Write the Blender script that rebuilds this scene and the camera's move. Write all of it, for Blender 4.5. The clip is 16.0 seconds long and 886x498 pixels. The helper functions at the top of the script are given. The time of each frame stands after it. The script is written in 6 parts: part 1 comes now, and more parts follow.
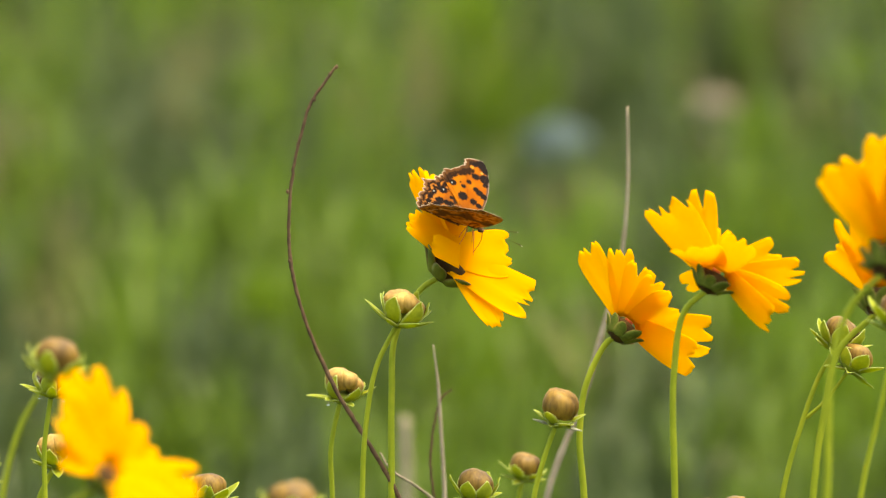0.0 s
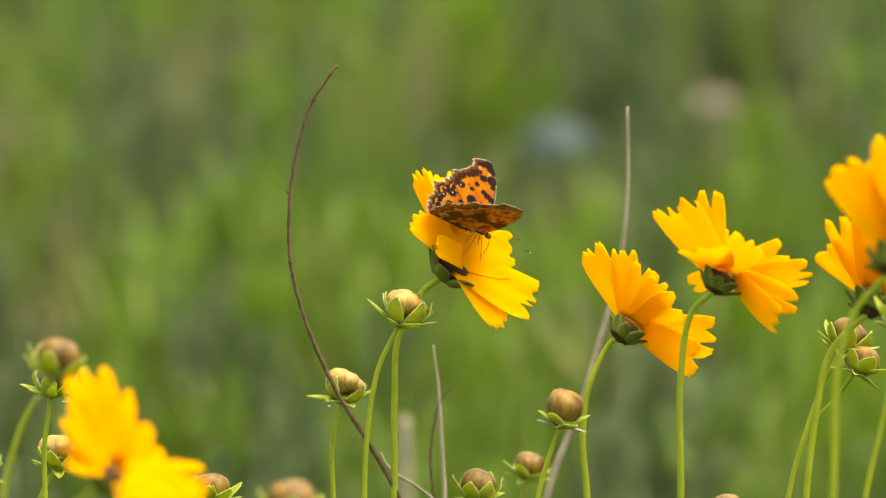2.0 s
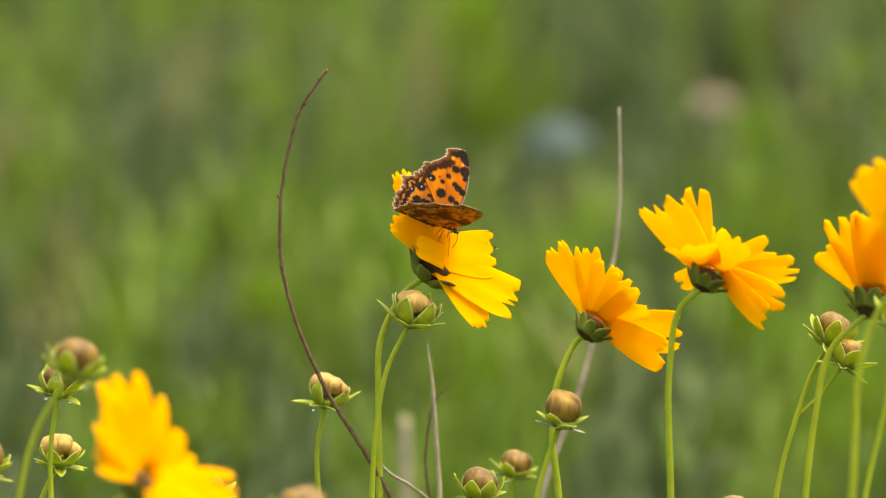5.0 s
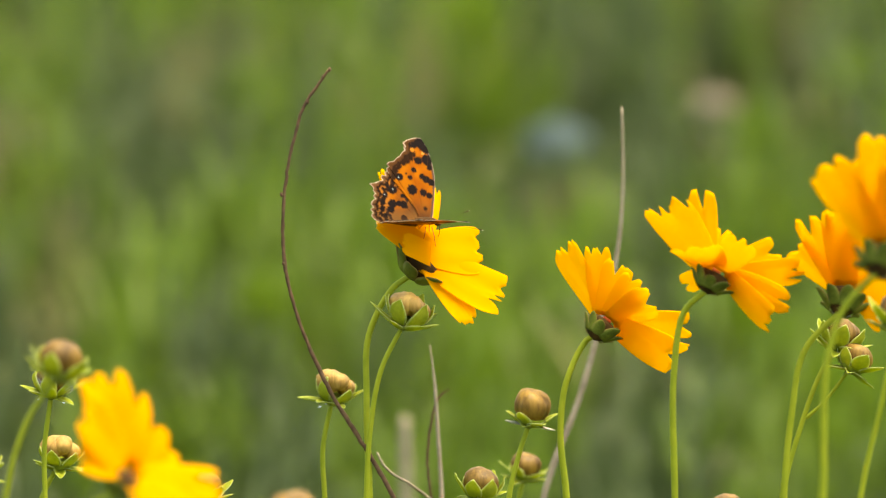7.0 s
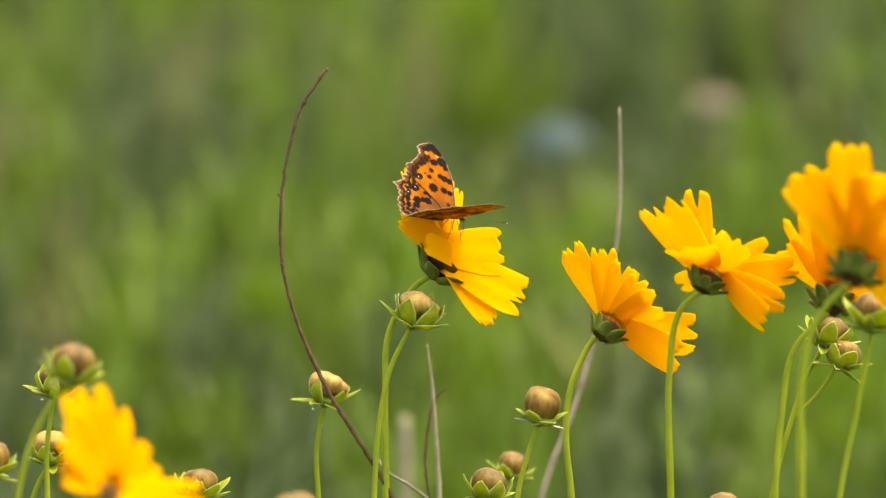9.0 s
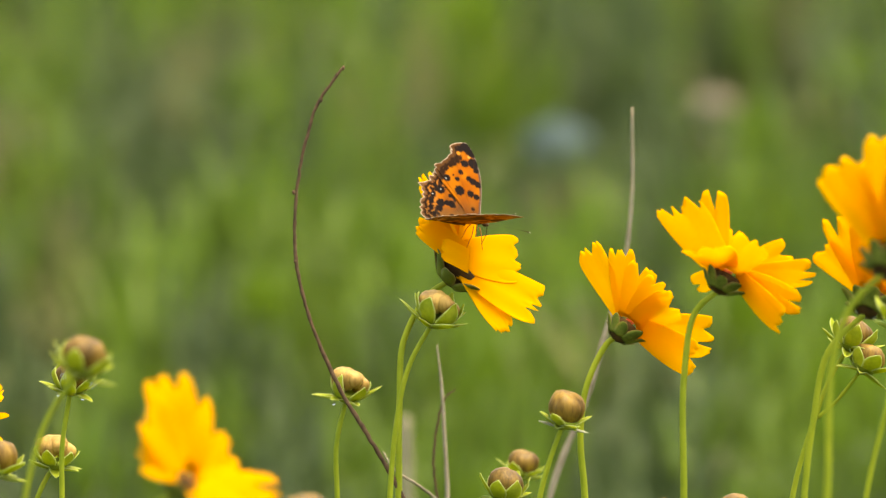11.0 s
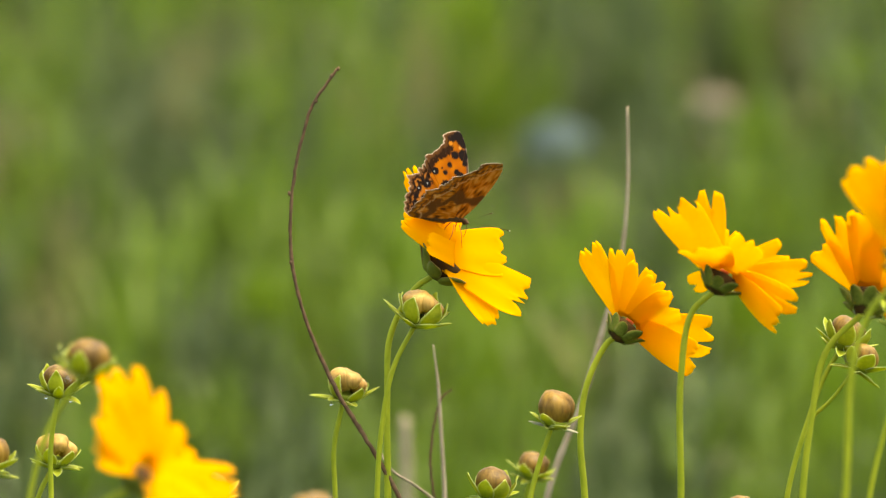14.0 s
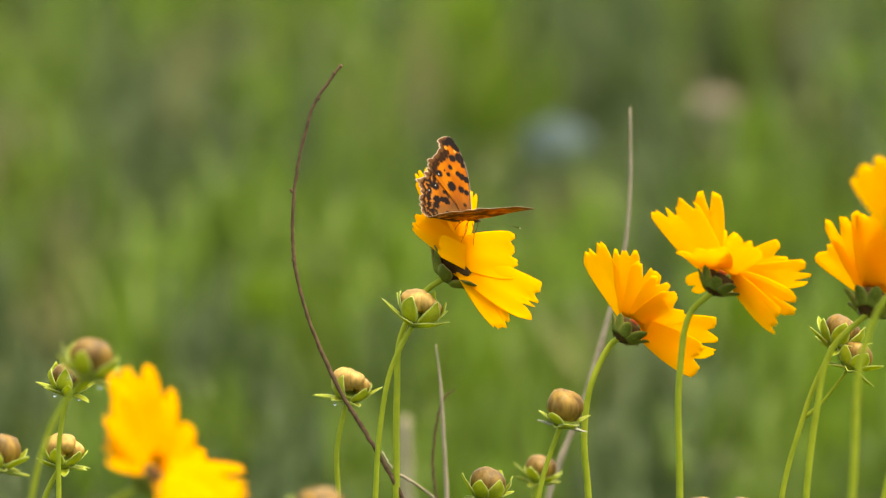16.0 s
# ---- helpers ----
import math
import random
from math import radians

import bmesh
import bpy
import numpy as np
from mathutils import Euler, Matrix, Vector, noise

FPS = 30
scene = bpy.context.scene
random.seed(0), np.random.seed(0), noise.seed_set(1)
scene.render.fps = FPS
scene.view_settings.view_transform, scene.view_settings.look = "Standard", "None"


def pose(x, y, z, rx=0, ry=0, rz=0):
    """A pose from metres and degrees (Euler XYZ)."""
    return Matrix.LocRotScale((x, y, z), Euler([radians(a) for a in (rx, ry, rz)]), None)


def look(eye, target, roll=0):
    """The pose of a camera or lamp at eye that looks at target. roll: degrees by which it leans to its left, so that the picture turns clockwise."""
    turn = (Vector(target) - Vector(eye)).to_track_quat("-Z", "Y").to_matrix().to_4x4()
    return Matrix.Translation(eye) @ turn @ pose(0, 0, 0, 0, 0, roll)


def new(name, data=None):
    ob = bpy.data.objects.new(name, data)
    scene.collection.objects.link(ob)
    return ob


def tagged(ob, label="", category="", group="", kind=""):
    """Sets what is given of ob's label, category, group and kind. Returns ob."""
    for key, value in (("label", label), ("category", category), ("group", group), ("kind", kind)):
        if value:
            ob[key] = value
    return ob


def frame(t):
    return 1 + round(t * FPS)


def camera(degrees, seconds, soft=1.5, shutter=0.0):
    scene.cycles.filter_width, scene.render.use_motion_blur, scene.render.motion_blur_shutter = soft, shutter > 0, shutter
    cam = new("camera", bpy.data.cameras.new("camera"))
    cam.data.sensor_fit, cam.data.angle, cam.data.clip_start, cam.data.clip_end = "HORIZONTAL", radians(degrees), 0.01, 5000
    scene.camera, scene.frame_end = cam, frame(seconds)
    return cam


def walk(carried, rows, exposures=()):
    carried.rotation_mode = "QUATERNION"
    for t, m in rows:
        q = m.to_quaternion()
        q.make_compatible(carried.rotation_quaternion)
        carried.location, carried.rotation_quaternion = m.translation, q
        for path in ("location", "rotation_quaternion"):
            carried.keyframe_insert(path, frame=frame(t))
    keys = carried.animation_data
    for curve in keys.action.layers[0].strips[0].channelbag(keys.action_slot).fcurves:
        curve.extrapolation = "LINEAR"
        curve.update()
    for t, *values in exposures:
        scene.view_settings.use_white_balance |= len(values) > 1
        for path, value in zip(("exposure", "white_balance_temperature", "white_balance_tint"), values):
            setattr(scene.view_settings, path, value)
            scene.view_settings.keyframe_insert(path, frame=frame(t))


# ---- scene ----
cam = camera(9.6, 16.0, soft=1.35)
cam.data.dof.use_dof = True
cam.data.dof.focus_distance = 1.8
cam.data.dof.aperture_fstop = 10.5
STAND = look((0.0, -1.7866, 0.5794), (0.0, 0.0, 0.36))
walk(cam, [(0.0, STAND), (16.0, STAND)], [(0.0, 0.74, 7780, 1), (16.0, 0.74, 7780, 1)])

# ---- light ----
SUN_UP, SUN_TURN = radians(76), radians(100)   # height of the sun, and its turn from straight ahead to the right
world = bpy.data.worlds.new("sky")
scene.world = world
world.use_nodes = True
wn = world.node_tree
sky = wn.nodes.new("ShaderNodeTexSky")
sky.sky_type, sky.sun_disc = "NISHITA", False
sky.sun_elevation, sky.sun_rotation = SUN_UP, SUN_TURN
sky.air_density, sky.dust_density, sky.ozone_density = 0.7, 5.0, 0.0   # a hazy, whitish sky
wn.nodes["Background"].inputs[1].default_value = 0.42
wn.links.new(sky.outputs[0], wn.nodes["Background"].inputs[0])
sun = new("sun", bpy.data.lights.new("sun", "SUN"))
sun.data.energy, sun.data.angle, sun.data.color = 1.3, radians(25.0), (1.0, 0.93, 0.80)
sun_way = Vector((math.sin(SUN_TURN) * math.cos(SUN_UP), math.cos(SUN_TURN) * math.cos(SUN_UP), math.sin(SUN_UP)))
sun.matrix_basis = look(sun_way * 30, (0, 0, 0))


# ---- materials ----
def surface(name, light, dark, scale=200.0, rough=0.6, bump=0.2, glow_through=0.0, through_color=None, stretch=(1, 1, 1), coords="Object", fine=6.0, island=0.0, gloss=0.4, rim=None):
    """A procedural surface of two tones mixed by coarse and fine grain, that may let light through. rim: the colour of a leaf's thin margin."""
    m = bpy.data.materials.new(name)
    m.use_nodes = True
    nt, nodes = m.node_tree, m.node_tree.nodes
    b = nodes["Principled BSDF"]
    tc = nodes.new("ShaderNodeTexCoord")
    mp = nodes.new("ShaderNodeMapping")
    mp.inputs["Scale"].default_value = stretch
    nt.links.new(tc.outputs[coords], mp.inputs["Vector"])
    n1, n2 = nodes.new("ShaderNodeTexNoise"), nodes.new("ShaderNodeTexNoise")
    n1.inputs["Scale"].default_value, n1.inputs["Detail"].default_value = scale, 3
    n2.inputs["Scale"].default_value, n2.inputs["Detail"].default_value = scale * fine, 2
    for n in (n1, n2):
        nt.links.new(mp.outputs[0], n.inputs["Vector"])
    add = nodes.new("ShaderNodeMath")
    add.operation = "MULTIPLY_ADD"
    add.inputs[1].default_value = 0.45
    nt.links.new(n2.outputs["Fac"], add.inputs[0])
    nt.links.new(n1.outputs["Fac"], add.inputs[2])
    value = add.outputs[0]
    if island:
        geo = nodes.new("ShaderNodeNewGeometry")
        more = nodes.new("ShaderNodeMath")
        more.operation = "MULTIPLY_ADD"
        more.inputs[1].default_value = island
        nt.links.new(geo.outputs["Random Per Island"], more.inputs[0])
        nt.links.new(value, more.inputs[2])
        value = more.outputs[0]
    ramp = nodes.new("ShaderNodeValToRGB")
    ramp.color_ramp.elements[0].position, ramp.color_ramp.elements[1].position = 0.5, 0.95 + island
    ramp.color_ramp.elements[0].color, ramp.color_ramp.elements[1].color = (*dark, 1), (*light, 1)
    nt.links.new(value, ramp.inputs[0])
    colour = ramp.outputs[0]
    if rim:
        split, off, size, edge, mixed = nodes.new("ShaderNodeSeparateXYZ"), nodes.new("ShaderNodeMath"), nodes.new("ShaderNodeMath"), nodes.new("ShaderNodeMapRange"), nodes.new("ShaderNodeMix")
        off.operation, size.operation, mixed.data_type = "SUBTRACT", "ABSOLUTE", "RGBA"
        off.inputs[1].default_value = 0.5
        edge.inputs["From Min"].default_value, edge.inputs["From Max"].default_value = 0.40, 0.5
        mixed.inputs[7].default_value = (*rim, 1)
        for one, other in ((tc.outputs["UV"], split.inputs[0]), (split.outputs[0], off.inputs[0]), (off.outputs[0], size.inputs[0]), (size.outputs[0], edge.inputs[0]), (edge.outputs[0], mixed.inputs[0]), (colour, mixed.inputs[6])):
            nt.links.new(one, other)
        colour = mixed.outputs[2]
    nt.links.new(colour, b.inputs["Base Color"])
    b.inputs["Roughness"].default_value = rough
    b.inputs["Specular IOR Level"].default_value = gloss
    if bump:
        bp = nodes.new("ShaderNodeBump")
        bp.inputs["Strength"].default_value, bp.inputs["Distance"].default_value = bump, 0.0005
        nt.links.new(add.outputs[0], bp.inputs["Height"])
        nt.links.new(bp.outputs[0], b.inputs["Normal"])
    if glow_through:
        tr, mix = nodes.new("ShaderNodeBsdfTranslucent"), nodes.new("ShaderNodeMixShader")
        mix.inputs[0].default_value = glow_through
        if through_color:
            tr.inputs[0].default_value = (*through_color, 1)
        else:
            nt.links.new(colour, tr.inputs[0])
        nt.links.new(b.outputs[0], mix.inputs[1])
        nt.links.new(tr.outputs[0], mix.inputs[2])
        nt.links.new(mix.outputs[0], nodes["Material Output"].inputs[0])
    return m


PETAL = surface("petal_yellow", (0.95, 0.455, 0.005), (0.94, 0.430, 0.004), 3, 0.85, 0.06, 0.60, (0.95, 0.69, 0.011), (9, 1, 1), "UV", 3.0, gloss=0.08)
DISC = surface("disc_orange", (0.72, 0.20, 0.015), (0.40, 0.035, 0.008), 900, 0.8, 0.5)
STEM = surface("stem_green", (0.38, 0.42, 0.03), (0.27, 0.33, 0.022), 60, 0.6, 0.15, 0.2, gloss=0.15)
CUP_GREEN = surface("bud_cup_green", (0.30, 0.36, 0.040), (0.17, 0.22, 0.022), 150, 0.6, 0.2, 0.2, gloss=0.12)
BRACT = surface("bract_green", (0.52, 0.56, 0.050), (0.32, 0.385, 0.030), 150, 0.6, 0.2, 0.52, gloss=0.12, rim=(0.52, 0.58, 0.22))
CALYX = surface("calyx_green", (0.190, 0.225, 0.030), (0.080, 0.105, 0.014), 200, 0.6, 0.3, 0.2, gloss=0.1, rim=(0.20, 0.16, 0.04))
# maroon-brown of the inner bracts, made darker for the shade under the petals
CUP_SHADE = surface("calyx_brown_shade", (0.080, 0.042, 0.012), (0.030, 0.018, 0.006), 300, 0.7, 0.3, 0.05, gloss=0.08)
BUD = surface("bud_tan", (0.255, 0.150, 0.022), (0.055, 0.027, 0.003), 110, 0.5, 0.15, 0.04, stretch=(2.0, 2.0, 0.3), gloss=0.25)
BUD_PEACH = surface("bud_peach", (0.56, 0.350, 0.085), (0.22, 0.125, 0.024), 110, 0.5, 0.2, 0.08, stretch=(1.6, 1.6, 0.4), gloss=0.25)
PALE = surface("dry_bract_pale", (0.527, 0.51, 0.408), (0.34, 0.357, 0.2125), 200, 0.7, 0.2, 0.3)
TWIG = surface("twig_brown", (0.150, 0.092, 0.052), (0.062, 0.038, 0.024), 400, 0.85, 0.5, gloss=0.05)
DRY = surface("dry_stem_grey", (0.36, 0.305, 0.215), (0.21, 0.172, 0.115), 90, 0.9, 0.4, gloss=0.05)
SOIL = surface("soil", (0.04216, 0.05208, 0.01389), (0.0248, 0.03472, 0.007936), 4, 0.95, 0.5, fine=12)
GRASS = surface("grass_green", (0.116, 0.180, 0.015), (0.057, 0.099, 0.0095), 3, 0.55, 0.0, 0.35, island=0.5)
GRASS_DARK = surface("grass_dark", (0.076, 0.107, 0.032), (0.040, 0.064, 0.019), 3, 0.6, 0.0, 0.25, island=0.5)
GRASS_BRIGHT = surface("grass_bright", (0.155, 0.245, 0.016), (0.080, 0.145, 0.010), 3, 0.5, 0.0, 0.4, island=0.5)
STRAW = surface("grass_straw", (0.160, 0.158, 0.052), (0.088, 0.092, 0.031), 3, 0.8, 0.0, 0.2, island=0.5)
# pale colour stands in for sky reflected on broad leaves, and for dry tufts
GRASS_SKY_PALE = surface("grass_sky_pale", (0.25, 0.26, 0.12), (0.16, 0.17, 0.075), 3, 0.8, 0.0, 0.2, island=0.5)
DEAD = surface("grass_dead", (0.155, 0.138, 0.058), (0.080, 0.071, 0.031), 3, 0.85, 0.0, 0.15, island=0.5)
STONE = surface("stone_blue_grey", (0.052, 0.082, 0.080), (0.036, 0.060, 0.060), 30, 0.9, 0.4)
STONE_PALE = surface("stone_pale", (0.22, 0.185, 0.135), (0.14, 0.12, 0.09), 30, 0.9, 0.4)
LEG = surface("leg_rust", (0.60, 0.19, 0.04), (0.36, 0.09, 0.02), 800, 0.7, 0.2)
DEW = bpy.data.materials.new("dew")
DEW.use_nodes = True
DEW.node_tree.nodes["Principled BSDF"].inputs["Transmission Weight"].default_value = 1.0
DEW.node_tree.nodes["Principled BSDF"].inputs["Roughness"].default_value = 0.02
DEW.node_tree.nodes["Principled BSDF"].inputs["IOR"].default_value = 1.33
WING_TRIM = surface("wing_body_brown", (0.095, 0.052, 0.021), (0.040, 0.022, 0.010), 1600, 0.9, 0.6, gloss=0.05)


# ---- building helpers ----
def mesh_of(name, bm, material, smooth=True):
    me = bpy.data.meshes.new(name)
    bm.normal_update()
    bm.to_mesh(me)
    bm.free()
    me.materials.append(material)
    me.polygons.foreach_set("use_smooth", [smooth] * len(me.polygons))
    return me


def part(name, bm, material, parent, label=""):
    ob = new(name, mesh_of(name, bm, material))
    ob.parent = parent
    return tagged(ob, label)


def thing(name, base, label, category, group=""):
    ob = new(name)
    ob.location = base
    ob.empty_display_size = 0.01
    return tagged(ob, label, category, group)


def smooth_line(points, steps=8):
    """A smooth curve through the points, even where they lie unevenly far apart."""
    pts = [Vector(p) for p in points]
    pts = [2 * pts[0] - pts[1]] + pts + [2 * pts[-1] - pts[-2]]
    out = []
    for i in range(1, len(pts) - 2):
        a, b, c, d = pts[i - 1:i + 3]
        t1 = (b - a).length ** 0.6
        t2 = t1 + (c - b).length ** 0.6
        t3 = t2 + (d - c).length ** 0.6
        for k in range(steps):
            t = t1 + (t2 - t1) * k / steps
            e, f, g = a.lerp(b, t / t1), b.lerp(c, (t - t1) / (t2 - t1)), c.lerp(d, (t - t2) / (t3 - t2))
            h, m = e.lerp(f, t / t2), f.lerp(g, (t - t1) / (t3 - t1))
            out.append(h.lerp(m, (t - t1) / (t2 - t1)))
    return out + [pts[-2]]


def tube(points, radii, sides=8, steps=8, bm=None, knots=0.0, seed=0, kink=0.0):
    """A round stem through the points; radii along it; knots swell it unevenly."""
    line = smooth_line(points, steps)
    bm = bm or bmesh.new()
    rng = random.Random(seed)
    if kink:
        line = [p + Vector((rng.gauss(0, kink), 0, rng.gauss(0, kink))) * (0 if i in (0, len(line) - 1) else 1) for i, p in enumerate(line)]
    rings, n = [], len(line)
    side = None
    for i, p in enumerate(line):
        way = (line[min(i + 1, n - 1)] - line[max(i - 1, 0)]).normalized()
        side = (side - way * side.dot(way)).normalized() if side else way.orthogonal().normalized()
        up = way.cross(side)
        k = i / (n - 1) * (len(radii) - 1)
        j = min(int(k), len(radii) - 2)
        r = radii[j] + (radii[j + 1] - radii[j]) * (k - j)
        r *= 1 + knots * (rng.random() - 0.4)
        rings.append([bm.verts.new(p + (side * math.cos(a) + up * math.sin(a)) * r) for a in [2 * math.pi * s / sides for s in range(sides)]])
    for a, b in zip(rings, rings[1:]):
        for s in range(sides):
            bm.faces.new((a[s], a[(s + 1) % sides], b[(s + 1) % sides], b[s]))
    bm.faces.new(rings[0][::-1])
    bm.faces.new(rings[-1])
    return bm


def sheet(rows, thick, bm=None):
    """A thin closed leaf from rows of points, with its two faces and rim, and UVs over both."""
    bm = bm or bmesh.new()
    uv = bm.loops.layers.uv.verify()
    nv, nu = len(rows), len(rows[0])
    top, low = [], []
    for i in range(nv):
        a, b = [], []
        for j in range(nu):
            p = rows[i][j]
            du = rows[i][min(j + 1, nu - 1)] - rows[i][max(j - 1, 0)]
            dv = rows[min(i + 1, nv - 1)][j] - rows[max(i - 1, 0)][j]
            n = du.cross(dv)
            n = n.normalized() if n.length > 1e-14 else Vector((0, 0, 1))
            a.append(bm.verts.new(p + n * thick / 2))
            b.append(bm.verts.new(p - n * thick / 2))
        top.append(a), low.append(b)

    def quad(vs, uvs):
        f = bm.faces.new(vs)
        for loop, c in zip(f.loops, uvs):
            loop[uv].uv = c
    for i in range(nv - 1):
        for j in range(nu - 1):
            c = [(j / (nu - 1), i / (nv - 1)), ((j + 1) / (nu - 1), i / (nv - 1)), ((j + 1) / (nu - 1), (i + 1) / (nv - 1)), (j / (nu - 1), (i + 1) / (nv - 1))]
            quad((top[i][j], top[i][j + 1], top[i + 1][j + 1], top[i + 1][j]), c)
            quad((low[i + 1][j], low[i + 1][j + 1], low[i][j + 1], low[i][j]), c[::-1])
    rim = [(0, j) for j in range(nu)] + [(i, nu - 1) for i in range(1, nv)] + [(nv - 1, j) for j in range(nu - 2, -1, -1)] + [(i, 0) for i in range(nv - 2, 0, -1)]
    for (i, j), (k, l) in zip(rim, rim[1:] + rim[:1]):
        bm.faces.new((top[k][l], top[i][j], low[i][j], low[k][l]))
    return bm


def petal(root, out, face, length, width, seed, cup=0.12, bend=0.1, teeth=4, twist=0.0, ragged=1.0, cuts=(), base=0.42):
    """A ray floret: a wedge that widens to a toothed, fluted end. out: its way; face: its upper side."""
    rng = random.Random(seed)
    out = out.normalized()
    face = (face - out * face.dot(out)).normalized()
    across = out.cross(face)
    if twist:
        turn = Matrix.Rotation(radians(twist), 3, out)
        across, face = turn @ across, turn @ face
    nu, nv = 37, 12
    # the toothed end: lobes of two or three points each, with sharp notches between them
    keys, bounds = [(-1.0, -0.16 + 0.08 * rng.random())], [-1.0]
    for i in range(1, teeth):
        bounds.append(-1 + 2 * (i + rng.uniform(-0.22, 0.22)) / teeth)
    bounds.append(1.0)
    for i in range(teeth):
        a, b = bounds[i], bounds[i + 1]
        top = rng.uniform(-0.045, 0.03) - 0.07 * abs((a + b) / 2) ** 2
        first = rng.uniform(0.2, 0.42)
        keys += [(a + (b - a) * first, top + rng.uniform(-0.03, 0.01)), (a + (b - a) * (first + 0.14), top - 0.03 * ragged * rng.random()), (a + (b - a) * (first + 0.34), top)]
        keys.append((b, top - (0.05 + 0.15 * rng.random() ** 1.4) * ragged) if i < teeth - 1 else (1.0, -0.16 + 0.08 * rng.random()))
    ends = np.interp(np.linspace(-1, 1, nu), [k[0] for k in keys], [k[1] for k in keys])
    for at, depth, wide in cuts:
        ends = ends - depth * np.clip(1.6 * (1 - np.abs(np.linspace(-1, 1, nu) - at) / wide), 0, 1)
    ridge = rng.uniform(0.6, 1.2)
    wave = rng.uniform(0, 6)
    rows = []
    for i in range(nv):
        v = i / (nv - 1)
        row = []
        for j in range(nu):
            u = j / (nu - 1) * 2 - 1
            edge = 1 + float(ends[j])
            along = v * (1 + (edge - 1) * v ** 3)
            w = width / 2 * (base + (1 - base) * math.sin(min(1, v * 1.12) * math.pi / 2) ** 0.9) * (1 - 0.06 * v ** 6)
            z = length * (cup * (u * u) * v * 0.8 - bend * v * v + 0.05 * math.sin(v * 3 + wave) * v + 0.0028 * ridge * math.cos(u * math.pi * 2.2 + wave) * v + 0.022 * math.sin(u * 2.6 + wave) * v * v + 0.010 * math.sin(u * 6.0 + 2 * wave) * v)
            row.append(root + out * (along * length) + across * (u * w) + face * z)
        rows.append(row)
    return sheet(rows, 0.00022)


def leaf(root, out, face, length, width, curl=0.3, cup=0.3, nu=5, nv=10, thick=0.0005, tip=0.9):
    """A small pointed bract that curls outwards."""
    out = out.normalized()
    face = (face - out * face.dot(out)).normalized()
    across = out.cross(face)
    rows = []
    for i in range(nv):
        v = i / (nv - 1)
        a = curl * v * v
        spine = root + out * (length * (v - 0.3 * a * v)) - face * (length * a * 0.6)
        w = width / 2 * max(0.03, (0.72 + 0.95 * v) * (1 - v) ** tip)
        rows.append([spine + across * (u * w) + face * (cup * w * u * u) for u in [j / (nu - 1) * 2 - 1 for j in range(nu)]])
    return sheet(rows, thick)


def turned(profile, axis, at, sides=24, lobes=0, deep=0.0, bm=None, twist=0.0):
    """A body turned about axis from (radius, height) pairs, its radius waved into lobes."""
    bm = bm or bmesh.new()
    axis = axis.normalized()
    x = axis.orthogonal().normalized()
    y = axis.cross(x)
    rings = []
    for r, h in profile:
        ring = []
        for s in range(sides):
            a = 2 * math.pi * s / sides
            rr = r * (1 + deep * (abs(math.cos(lobes * a / 2 + twist * h)) - 0.6)) if lobes else r
            ring.append(bm.verts.new(at + axis * h + (x * math.cos(a) + y * math.sin(a)) * rr))
        rings.append(ring)
    for a, b in zip(rings, rings[1:]):
        for s in range(sides):
            bm.faces.new((a[s], a[(s + 1) % sides], b[(s + 1) % sides], b[s]))
    bm.faces.new(rings[0][::-1])
    bm.faces.new(rings[-1])
    return bm


def frame_of(n, hint):
    """n made unit, with a side way near hint and the third way, that points to the viewer's side (towards -y)."""
    n = Vector(n).normalized()
    e1 = Vector(hint)
    e1 = (e1 - n * e1.dot(n)).normalized()
    e2 = n.cross(e1)
    if e2.y > 0:
        e2 = -e2
    return n, e1, e2


